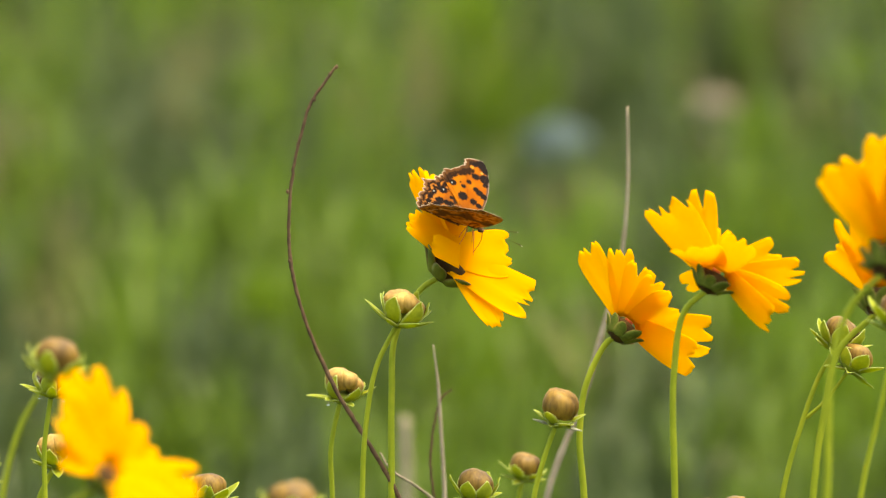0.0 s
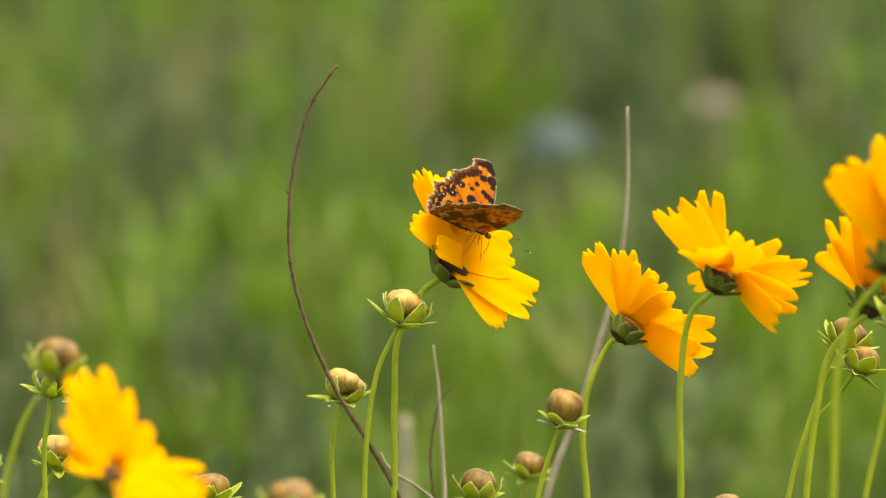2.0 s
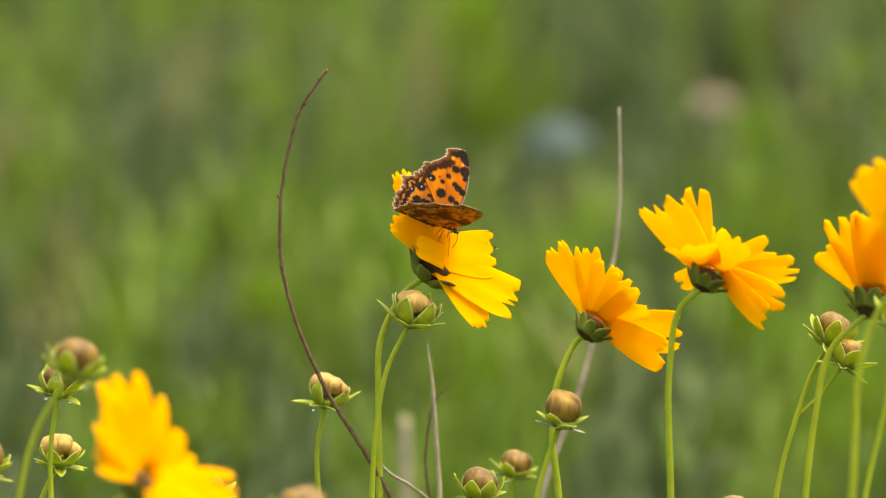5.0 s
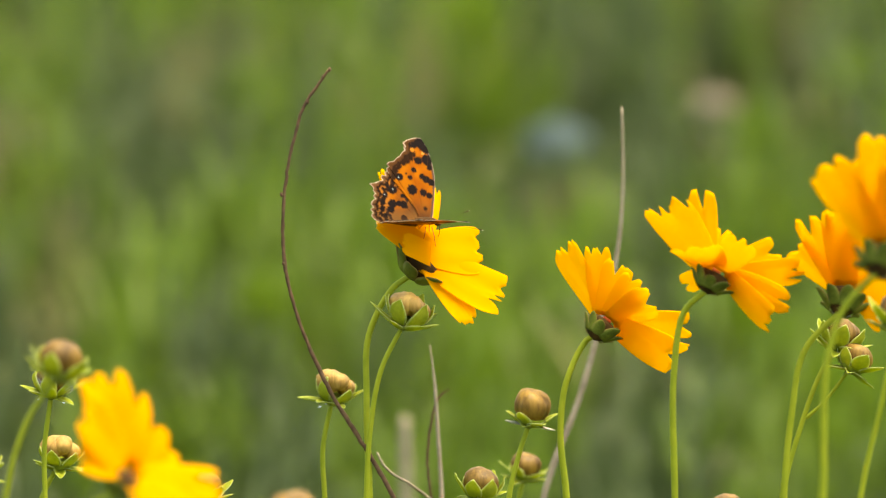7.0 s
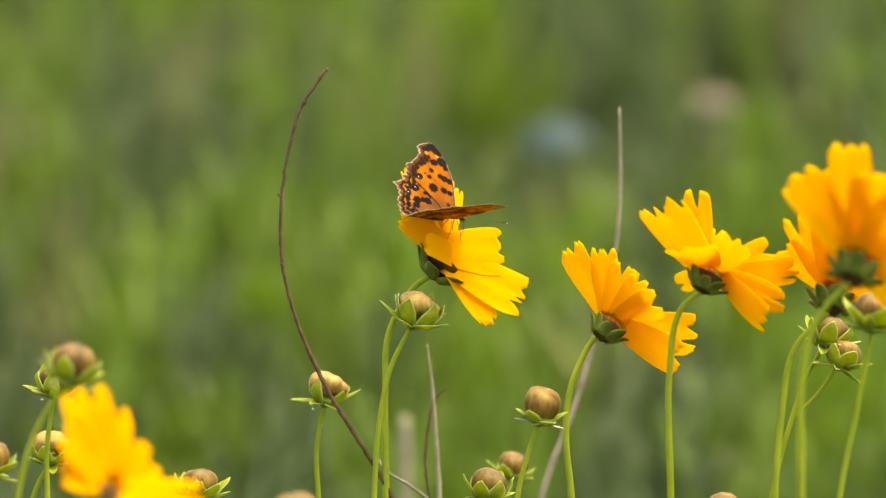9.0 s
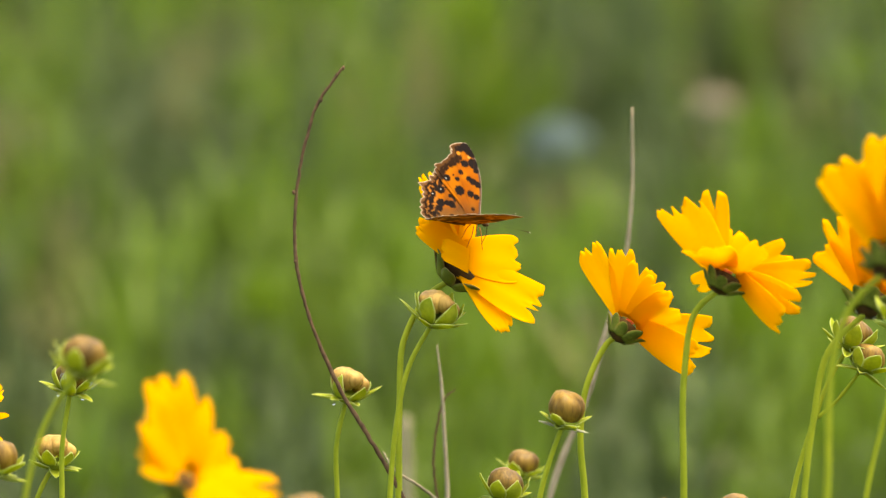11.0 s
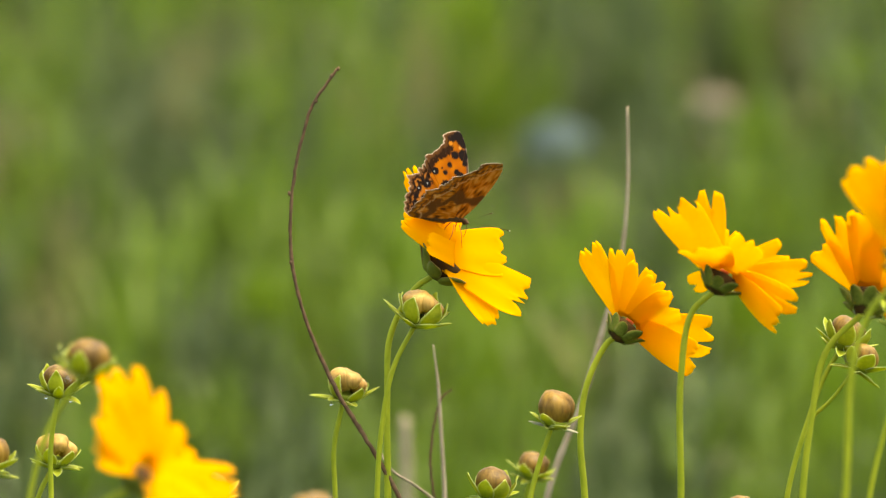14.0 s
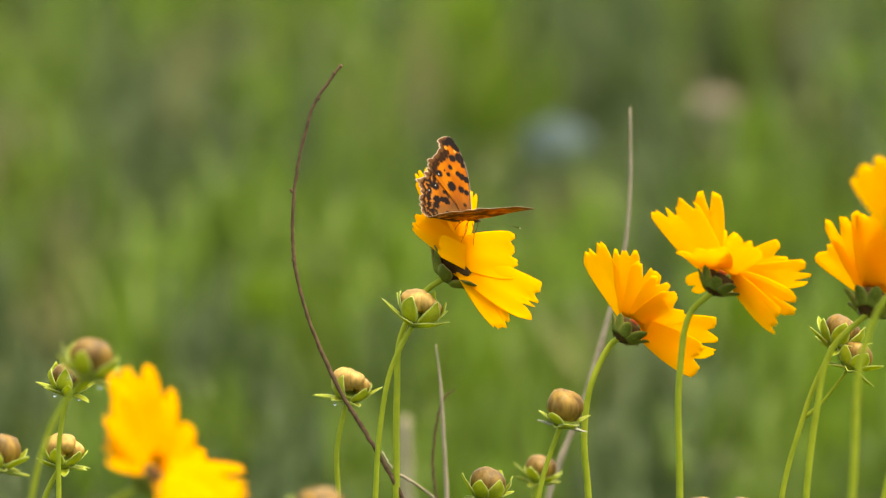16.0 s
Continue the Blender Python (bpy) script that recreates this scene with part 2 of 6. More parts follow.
# ---- coreopsis ----
def flower(label, stem, head, n, hint, petals, size=1.0, seed=0, stem_r=0.0011, bracts=8, ragged=1.6, cuts=None, disc=1.0, cup=1.3, seat=None, up=None, rim=0.0030, teeth=2):
    """stem: points from the ground up to the head. petals: (tip, width, bend, how far the upper side turns away from the viewer, and, where given, width of the base and root).
    cup: the calyx's size; seat and up: where its foot stands and its axis, if it hangs aslant."""
    base = Vector(stem[0])
    ob = thing("coreopsis_flower", base, label, "flower", "yellow coreopsis flowers")
    head = Vector(head) - base
    n, e1, e2 = frame_of(n, hint)
    cs = size * cup
    back = Vector(seat) - base if seat else head - n * 0.0060 * cs
    axis, c1, c2 = frame_of(up, hint) if up else (n, e1, e2)
    line = [Vector(p) - base for p in stem if (Vector(p) - base - back).dot(axis) < -0.0015] + [back]
    part("stem", tube(line, [stem_r * 1.25, stem_r, stem_r * 0.9]), STEM, ob)
    cal = part("calyx", turned([(0.0011, -0.0012), (0.0024 * cs, -0.0002), (0.0038 * cs, 0.0016 * cs), (0.0046 * cs, 0.0036 * cs), (0.0042 * cs, 0.0049 * cs), (0.002 * cs, 0.0053 * cs)], axis, back, 24, 8, 0.12), CUP_SHADE, ob, "brown cup, its colour darkened for the shade under the petals")
    rng = random.Random(seed + 50)
    for i in range(bracts):
        a = 2 * math.pi * (i + 0.3 * rng.random()) / bracts
        ring = c1 * math.cos(a) + c2 * math.sin(a)
        lean = 0.55 + 0.4 * rng.random()
        part("bract", leaf(back + ring * 0.0031 * cs - axis * 0.0002, ring * lean + axis * 0.75, axis * lean - ring * 0.75, (0.0050 + 0.0018 * rng.random()) * cs, 0.0046 * cs, 0.45 * rng.random() - 0.1, 0.3, thick=0.0003, tip=0.6), CALYX, cal, "olive green pointed bract")
    part("disc", turned([(0.0013 * disc, -0.0008), (0.0015 * disc, 0.0001 * disc), (0.0012 * disc, 0.0005 * disc * disc), (0.0007 * disc, 0.0007 * disc * disc)], n, head + n * 0.0002, 28, 14, 0.25), DISC, ob, "orange disc of small florets")
    for k, (tip, width, bend, facing, *more) in enumerate(petals):
        out = Vector(tip) - base - head
        ring = (out - n * out.dot(n)).normalized()
        root = Vector(more[1]) - base if len(more) > 1 else head + ring * rim * size
        out = Vector(tip) - base - root
        part("petal", petal(root, out, n + Vector((0, facing, 0)), out.length, width * 1.22, seed * 31 + k, 0.03, bend, teeth + (seed + k) % 2, ragged=ragged, cuts=(cuts or {}).get(k, ()), base=more[0] if more else 0.55), PETAL, ob)
    return ob


def bud(label, stem, head, n, r=0.0062, seed=0, spread=0.5, curl=0.4, flat=0.9, stem_r=0.0009, pale=False, bract=1.0, ribs=7, skin=BUD, dew=False):
    """A closed head: a ribbed tan button in a cup of bracts, with small pale-edged bracts curling under it."""
    base = Vector(stem[0])
    ob = thing("coreopsis_bud", base, label, "flower bud", "coreopsis buds")
    head = Vector(head) - base
    line = [Vector(p) - base for p in stem] + [head]
    part("stem", tube(line, [stem_r * 1.3, stem_r, stem_r * 0.9]), STEM, ob)
    bud_head(ob, head, n, r, seed, spread, curl, flat, pale, bract, ribs, skin, dew)
    return ob


def bud_head(ob, head, n, r, seed, spread, curl, flat, pale, bract=1.0, ribs=7, skin=BUD, dew=False):
    n, e1, e2 = frame_of(n, (1, 0.1, 0))
    prof = [(0.25 * r, 0.0), (0.72 * r, 0.2 * r), (0.95 * r, 0.6 * r), (1.0 * r, 0.95 * r), (0.94 * r, 1.28 * r), (0.76 * r, 1.54 * r), (0.48 * r, 1.69 * r), (0.2 * r, 1.74 * r), (0.04 * r, 1.73 * r)]
    prof = [(a, h * flat) for a, h in prof]
    lobed = ribs <= 3
    if lobed:   # three swelling petals folded over one another
        button = bmesh.new()
        for x, y, h, k in ((-0.40, -0.05, 1.08, 0.74), (0.60, -0.35, 0.88, 0.60), (0.10, 0.34, 1.28, 0.54)):
            turned([(k * a, k * (1.05 * b - 0.92 * r)) for a, b in prof], (n + e1 * x * 0.6 + e2 * y * 0.6), head + (e1 * x + e2 * y + n * h) * r, 40, 3, 0.14, button, twist=60)
    else:
        button = turned(prof, n, head + n * 0.08 * r, 64, ribs, 0.08, twist=20)
    for v in button.verts:
        d = v.co - head
        up = max(0.0, d.dot(n) / r - 0.5)
        v.co += d * ((0.12 if lobed else 0.08) * up * noise.noise(d * (1.0 / r) + Vector((seed * 3.3, 0, 1.7))) + 0.03 * noise.noise(d * (4.0 / r) + Vector((seed, 2, 0))))
    part("bud", button, skin, ob, "lumpy peach-yellow opening bud" if lobed else "tan smooth closed bud")
    cal = part("calyx", turned([(0.16 * r, -0.30 * r), (0.38 * r, -0.18 * r), (0.64 * r, 0.0 * r), (0.80 * r, 0.22 * r), (0.82 * r, 0.34 * r), (0.5 * r, 0.36 * r)], n, head, 24, 8, 0.10), CUP_GREEN, ob)
    rng = random.Random(seed)
    for i in range(6):
        a = 2 * math.pi * (i + 0.35 * rng.random()) / 6 + seed
        if spread < 1.2:
            part("bract", clasping(head, n, e1, e2, a, r, prof, bract * r * rng.uniform(0.95, 1.3), 0.62 * rng.uniform(0.85, 1.1), spread * rng.uniform(0.2, 0.9)), BRACT, cal)
        else:
            ring = e1 * math.cos(a) + e2 * math.sin(a)
            lean = spread * (0.50 + 0.6 * rng.random())
            part("bract", leaf(head + ring * 0.45 * r - n * 0.12 * r, ring * lean + n * 0.66, n * lean - ring * 0.66, bract * r * (1.30 + 0.45 * rng.random()), r * 1.25, curl * rng.uniform(-0.8, 0.3), 0.3, thick=0.00025, tip=0.75), BRACT, cal)
    for i in range(6):
        a = 2 * math.pi * (i + 0.45 * rng.random()) / 6 + seed * 2
        ring = e1 * math.cos(a) + e2 * math.sin(a)
        drop = rng.uniform(-0.30, 0.45)
        white = pale and i % 3 == 0
        part("small_bract", leaf(head + ring * 0.32 * r - n * 0.20 * r, ring + n * drop, n - ring * drop, bract * r * rng.uniform(1.0, 1.5), r * (0.55 if white else 0.85), rng.uniform(-0.9, 0.2), 0.5, thick=0.0002, tip=0.7), PALE if white else BRACT, cal, "whitish dry bract" if white else "")
    if dew:
        for i in rng.sample(range(7), 2):
            a = 2 * math.pi * i / 7
            ring = e1 * math.cos(a) + e2 * math.sin(a)
            part("dew_drop", turned([(0.00005, -0.0007), (0.00055, -0.0004), (0.0006, 0.0), (0.0003, 0.0006), (0.00005, 0.0009)], Vector((0, 0, 1)), head + ring * r * 0.75 - n * 0.30 * r - Vector((0, 0, 0.0004)), 12), DEW, cal, "clear drop of water")


def clasping(head, n, e1, e2, angle, r, prof, length, half, flare):
    """A broad pointed bract that follows the bud's side and leans away at its tip. half: half its width as an angle."""
    heights, radii = [h for _, h in prof[:6]], [a for a, _ in prof[:6]]
    rows = []
    for i in range(9):
        v = i / 8
        h = length * v
        rad = float(np.interp(h, heights, radii)) + 0.07 * r + flare * r * v * v
        wide = half * (0.85 + 0.5 * v) * max(0.03, 1 - v ** 1.6)
        row = []
        for j in range(7):
            u = j / 3 - 1
            a = angle + u * wide
            row.append(head + n * (h - 0.02 * r) + (e1 * math.cos(a) + e2 * math.sin(a)) * (rad + 0.06 * r * u * u * v))
        rows.append(row)
    return sheet(rows, 0.00025)


main_flower = flower("yellow coreopsis flower with a butterfly feeding on it",
    [(-0.0186, 0.0000, 0.0000), (-0.0176, 0.0000, 0.1514), (-0.0176, 0.0000, 0.2738), (-0.0176, 0.0020, 0.3092), (-0.0163, 0.0040, 0.3295), (-0.0075, 0.0040, 0.3457)], (0.0037, 0.0000, 0.3583), (0.74, -0.2, 0.62), (0.6, 0, -0.7), [((-0.0102, 0.0040, 0.3729), 0.0095, 0.04, -1, 0.6), ((-0.0108, -0.0010, 0.3702), 0.0082, 0.08, -1.2, 1.0, (0.0040, -0.0020, 0.3592)), ((-0.0095, 0.0200, 0.3846), 0.0085, 0.05, 1.2), ((-0.0031, 0.0250, 0.3848), 0.0085, 0.05, -1.2), ((0.0027, 0.0250, 0.3847), 0.0080, 0.04, -1), ((0.0082, 0.0200, 0.3797), 0.0068, 0.02, -0.6), ((0.0236, 0.0060, 0.3575), 0.0150, 0.03, -0.8, 0.66, (0.0040, 0.0005, 0.3590)), ((0.0314, -0.0030, 0.3418), 0.0142, 0.02, -0.9, 0.66, (0.0037, 0.0000, 0.3560)), ((0.0182, -0.0090, 0.3340), 0.0078, 0.02, -0.9, 0.95, (0.0056, -0.0015, 0.3537)), ((-0.0042, -0.0140, 0.3635), 0.0070, -0.05, -1.2, 1.0, (0.0056, -0.0030, 0.3577))], 1.3, 1, ragged=0.85, cuts={7: [(0.05, 0.12, 0.10), (0.30, 0.10, 0.10)]}, disc=0.8, teeth=3, cup=1.3, seat=(-0.0012, 0.0040, 0.3500), up=(0.62, -0.1, 0.72), rim=0.0016)
flower_b = flower("yellow coreopsis flower seen from behind on a bent stem",
    [(0.0493, -0.0118, 0.0000), (0.0501, -0.0118, 0.1542), (0.0481, -0.0118, 0.2759), (0.0465, -0.0118, 0.2977), (0.0487, -0.0118, 0.3152), (0.0559, -0.0118, 0.3297)], (0.0630, -0.0118, 0.3365), (0.62, 0.32, 0.70), (0.76, 0, -0.65), [((0.0493, -0.0036, 0.3618), 0.0090, 0.05, 1.3), ((0.0598, -0.0118, 0.3624), 0.0083, 0.05, 1.3), ((0.0676, -0.0179, 0.3572), 0.0093, 0.05, 1.2), ((0.0739, -0.0220, 0.3514), 0.0098, 0.05, 1.2), ((0.0792, -0.0241, 0.3455), 0.0108, 0.05, 1.2), ((0.0923, -0.0159, 0.3311), 0.0145, 0.04, 1.5), ((0.0854, -0.0241, 0.3236), 0.0122, 0.04, 1.5)], 1.0, 2, cup=1.16)
flower_c = flower("ragged yellow coreopsis flower on a slender stem",
    [(0.0768, -0.0550, 0.0000), (0.0773, -0.0550, 0.1646), (0.0771, -0.0550, 0.2832), (0.0766, -0.0550, 0.3254), (0.0801, -0.0550, 0.3462), (0.0853, -0.0550, 0.3547)], (0.0905, -0.0550, 0.3594), (0.45, 0.28, 0.83), (0.85, 0, -0.5), [((0.0708, -0.0590, 0.3839), 0.0148, 0.05, 1.2), ((0.0850, -0.0500, 0.3869), 0.0086, 0.05, 1), ((0.0810, -0.0720, 0.3713), 0.0143, 0.06, 1.2), ((0.0939, -0.0450, 0.3727), 0.0053, 0, 1), ((0.0994, -0.0680, 0.3719), 0.0103, 0.05, 1), ((0.1114, -0.0550, 0.3673), 0.0108, 0.04, 1.2), ((0.1197, -0.0600, 0.3600), 0.0095, 0.05, 1.2), ((0.1153, -0.0650, 0.3509), 0.0095, 0.05, 1.2), ((0.1089, -0.0680, 0.3435), 0.0095, 0.06, 1.2), ((0.0797, -0.0470, 0.3531), 0.0068, 0.05, 1)], 1.05, 3, ragged=1.5, cup=1.12, cuts={0: [(-0.1, 0.17, 0.2), (-0.85, 0.2, 0.2)]})
flower_d = flower("yellow coreopsis flower seen from behind beside two buds",
    [(0.1129, -0.0600, 0.0000), (0.1117, -0.0600, 0.1658), (0.1100, -0.0600, 0.2841), (0.1120, -0.0600, 0.3110), (0.1160, -0.0600, 0.3337), (0.1243, -0.0600, 0.3450)], (0.1298, -0.0600, 0.3535), (0.3, 0.6, 0.75), (0.9, 0, -0.3), [((0.1121, -0.0580, 0.3692), 0.0104, 0.05, 1), ((0.1172, -0.0660, 0.3814), 0.0126, 0.05, 1), ((0.1257, -0.0720, 0.3836), 0.0109, 0.05, 1), ((0.1377, -0.0700, 0.3800), 0.0140, 0.05, 1), ((0.1512, -0.0620, 0.3622), 0.0148, 0.05, 1), ((0.1455, -0.0520, 0.3462), 0.0096, 0.05, 1), ((0.1414, -0.0680, 0.3427), 0.0063, 0.08, 1)], 1.0, 4)
flower_e = flower("out-of-focus yellow coreopsis flower standing close to the camera",
    [(0.1083, -0.2000, 0.0000), (0.1078, -0.2000, 0.1993), (0.1092, -0.2000, 0.3080), (0.1095, -0.2000, 0.3484), (0.1142, -0.2000, 0.3640), (0.1210, -0.2000, 0.3718)], (0.1260, -0.2000, 0.3813), (0.3, 0.62, 0.7), (0.9, 0, -0.35), [((0.1063, -0.2050, 0.4090), 0.0116, 0.05, 1), ((0.1142, -0.2000, 0.4095), 0.0090, 0.05, 1), ((0.1213, -0.2120, 0.4193), 0.0110, 0.05, 1), ((0.1296, -0.2120, 0.4098), 0.0110, 0.05, 1), ((0.1407, -0.2100, 0.4014), 0.0135, 0.05, 1), ((0.1461, -0.2050, 0.3871), 0.0149, 0.05, 1), ((0.1404, -0.2050, 0.3707), 0.0137, 0.05, 1)], 1.0, 5, ragged=0.6)
flower_f = flower("out-of-focus yellow coreopsis flower low beside buds",
    [(-0.1040, -0.3062, 0.0000), (-0.1040, -0.3062, 0.0319), (-0.0995, -0.3062, 0.2247), (-0.0940, -0.3062, 0.3070), (-0.0858, -0.3062, 0.3233)], (-0.0711, -0.3062, 0.3342), (0.64, 0.02, 0.64), (0.7, 0, -0.7), [((-0.0792, -0.3014, 0.3635), 0.0142, 0.03, -0.9), ((-0.0722, -0.2986, 0.3571), 0.0142, 0.03, -0.9), ((-0.0660, -0.2948, 0.3485), 0.0142, 0.03, -0.9), ((-0.0624, -0.2929, 0.3416), 0.0132, 0.03, -0.9), ((-0.0579, -0.2948, 0.3352), 0.0113, 0.03, -0.9), ((-0.0857, -0.3137, 0.3429), 0.0123, 0.03, -0.9), ((-0.0831, -0.3118, 0.3538), 0.0132, 0.03, -0.9), ((-0.0458, -0.3014, 0.3277), 0.0118, 0.03, -0.9), ((-0.0522, -0.3081, 0.3222), 0.0132, 0.03, -0.9), ((-0.0624, -0.3156, 0.3198), 0.0123, 0.03, -0.9)], 1.05, 6, ragged=2.0, teeth=3, disc=0.5, cup=1.15)
flower_g = flower("yellow coreopsis flower at the edge of the clump",
    [(-0.1764, 0.0200, 0.0000), (-0.1724, 0.0200, 0.2704), (-0.1712, 0.0200, 0.2867), (-0.1682, 0.0200, 0.2946)], (-0.1636, 0.0200, 0.2996), (0.6, 0.2, 0.7), (0.75, 0, -0.65), [((-0.1518, 0.0150, 0.3092), 0.0110, 0.04, -0.4), ((-0.1526, 0.0100, 0.3025), 0.0110, 0.04, -0.4), ((-0.1592, 0.0250, 0.3147), 0.0120, 0.04, -0.4), ((-0.1679, 0.0300, 0.3169), 0.0120, 0.04, -0.4), ((-0.1552, 0.0050, 0.2940), 0.0110, 0.04, -0.4), ((-0.1631, -0.0040, 0.2906), 0.0120, 0.04, -0.4), ((-0.1749, 0.0200, 0.3085), 0.0120, 0.04, -0.4)], 1.0, 7)

bud_a = bud("tan coreopsis bud with pale green bracts beside the butterfly's flower",
    [(-0.0283, -0.0100, 0.0000), (-0.0270, -0.0100, 0.1538), (-0.0276, -0.0100, 0.2755), (-0.0264, -0.0100, 0.2994), (-0.0227, -0.0100, 0.3207)], (-0.0152, -0.0100, 0.3363), (0.36, -0.1, 0.92), 0.0067, 1, 0.6, 0.6, bract=1.3, ribs=3, skin=BUD_PEACH)
bud_b = bud("tan coreopsis bud behind the bare twig", 
    [(-0.0370, 0.0300, 0.0000), (-0.0374, 0.0300, 0.1442), (-0.0386, 0.0300, 0.2687), (-0.0390, 0.0300, 0.2871)], (-0.0356, 0.0300, 0.3038), (0.25, -0.1, 0.95), 0.0062, 2, 0.34, 0.5, bract=1.15, ribs=3, skin=BUD_PEACH, dew=True)
bud_c = bud("round brown coreopsis bud with pale curling bracts",
    [(0.0225, -0.0335, 0.0000), (0.0251, -0.0335, 0.1594), (0.0306, -0.0335, 0.2796), (0.0338, -0.0335, 0.2925)], (0.0382, -0.0335, 0.3054), (0.2, -0.1, 0.95), 0.0062, 3, 1.4, 0.6, 1.0, bract=0.75, ribs=7, pale=True)
bud_d = bud("small brown coreopsis bud in a green cup",
    [(0.0273, 0.1000, 0.0000), (0.0277, 0.1000, 0.1274), (0.0274, 0.1000, 0.2567)], (0.0291, 0.1000, 0.2642), (0.15, 0, 1), 0.0055, 4, 0.9, 0.5, bract=0.8, ribs=7)
bud_e = bud("tan coreopsis bud with upright pale green bracts",
    [(0.0091, 0.0000, 0.0000), (0.0094, 0.0000, 0.1514), (0.0093, 0.0000, 0.2585)], (0.0101, 0.0000, 0.2734), (0.2, -0.05, 0.95), 0.0062, 5, 0.75, 0.3, bract=1.2)
bud_f = bud("out-of-focus tan coreopsis bud on a thick stem",
    [(-0.1272, -0.1998, 0.0000), (-0.1272, -0.1998, 0.0244), (-0.1239, -0.1998, 0.1992), (-0.1157, -0.1998, 0.3080), (-0.1073, -0.1998, 0.3327)], (-0.0975, -0.1998, 0.3460), (0.3, 0, 0.9), 0.0066, 6, 0.6, 0.3, bract=1.05, dew=True)
bud_g = bud("small tan coreopsis bud low beside a stem",
    [(-0.1459, 0.0100, 0.0000), (-0.1433, 0.0100, 0.1490), (-0.1402, 0.0100, 0.2721), (-0.1368, 0.0100, 0.2804)], (-0.1337, 0.0100, 0.2854), (0.1, 0, 1), 0.0062, 7, 0.6, 0.4, ribs=3, skin=BUD_PEACH)
bud_j = bud("open-cupped tan coreopsis bud with broad green bracts",
    [(-0.1374, -0.0100, 0.0000), (-0.1349, -0.0100, 0.1538), (-0.1332, -0.0100, 0.2755), (-0.1331, -0.0100, 0.2935)], (-0.1304, -0.0100, 0.3120), (0.12, -0.1, 1), 0.0058, 8, 0.72, 0.2, bract=1.35, dew=True)
bud_k = bud("tan coreopsis bud at the edge of the clump",
    [(-0.1537, -0.0800, 0.0000), (-0.1511, -0.0800, 0.1706), (-0.1473, -0.0800, 0.2653)], (-0.1433, -0.0800, 0.2963), (0.2, 0, 1), 0.0066, 9, 0.8, 0.5)
bud_l = bud("small coreopsis bud with hooked bracts behind a flower",
    [(-0.0897, 0.0000, 0.0000), (-0.0878, 0.0000, 0.1514), (-0.0853, 0.0000, 0.2506)], (-0.0838, 0.0000, 0.2742), (0.1, 0, 1), 0.0060, 10, 0.9, 0.6, bract=1.15)
bud_m = bud("out-of-focus low tan coreopsis bud",
    [(-0.0467, -0.2717, 0.0000), (-0.0467, -0.2717, 0.0464), (-0.0463, -0.2717, 0.2165), (-0.0455, -0.2717, 0.2839)], (-0.0447, -0.2717, 0.3132), (0.1, 0, 1), 0.0072, 11, 0.6, 0.4)
bud_n = bud("coreopsis bud low in the clump",
    [(0.0891, 0.0000, 0.0000), (0.0888, 0.0000, 0.1514), (0.0891, 0.0000, 0.2309)], (0.0895, 0.0000, 0.2644), (0.1, 0, 1), 0.0058, 12, 0.6, 0.4)
bud_o = bud("coreopsis bud low in the clump",
    [(0.1006, 0.0100, 0.0000), (0.1003, 0.0100, 0.1490), (0.1003, 0.0100, 0.2289)], (0.1007, 0.0100, 0.2630), (0.1, 0, 1), 0.0058, 13, 0.6, 0.4)
bud_p = bud("out-of-focus green coreopsis bud on a leaning stem",
    [(0.1191, -0.1200, 0.0000), (0.1215, -0.1200, 0.1801), (0.1270, -0.1200, 0.2944), (0.1325, -0.1200, 0.3240)], (0.1368, -0.1200, 0.3495), (0.15, 0, 1), 0.0068, 14, 0.8, 0.6)
bud_h = bud("two green-cupped coreopsis buds on a forked stem",
    [(0.1122, 0.0050, 0.0000), (0.1120, 0.0050, 0.1502), (0.1132, 0.0050, 0.2730), (0.1196, 0.0050, 0.2999), (0.1253, 0.0050, 0.3166)], (0.1308, 0.0050, 0.3264), (0.35, 0.1, 0.9), 0.0064, 15, 0.9, 0.5, bract=1.2)
fork_base = bud_h.location.copy()
fork = part("side_stem", tube([Vector(p) - fork_base for p in ((0.1211, 0.0050, 0.3019), (0.1271, 0.0030, 0.3081), (0.1342, 0.0000, 0.3183))], [0.0007, 0.0006, 0.0006]), STEM, bud_h)
bud_head(bud_h, Vector((0.1355, 0.0000, 0.3197)) - fork_base, (0.45, 0.1, 0.85), 0.0056, 16, 0.9, 0.5, 0.9, False)


# ---- the butterfly ----
# Wing outlines and marks in units of 0.193 mm: forward along the body, and outward from it.
UNIT = 0.0001928
FORE = [(17.4, 5.3), (22.0, 23.4), (26.3, 44.8), (30.7, 70.9), (32.0, 92.5), (30.5, 117.8), (26.0, 143.2), (20.3, 157.5), (14.7, 165.2), (7.2, 165.2), (-1.8, 163.4), (-13.1, 159.2), (-22.5, 152.6), (-19.3, 149.1), (-17.3, 145.9), 
        (-22.0, 143.8), (-19.0, 139.0), (-25.6, 135.0), (-30.6, 127.9), (-39.3, 122.1), (-43.6, 116.9), (-53.9, 114.9), (-58.8, 110.4), (-55.3, 106.1), (-60.2, 101.3), (-58.4, 95.3), (-55.5, 87.8), (-45.4, 76.5), (-31.7, 61.2), (-15.6, 35.8), 
        (-3.8, 3.9)]
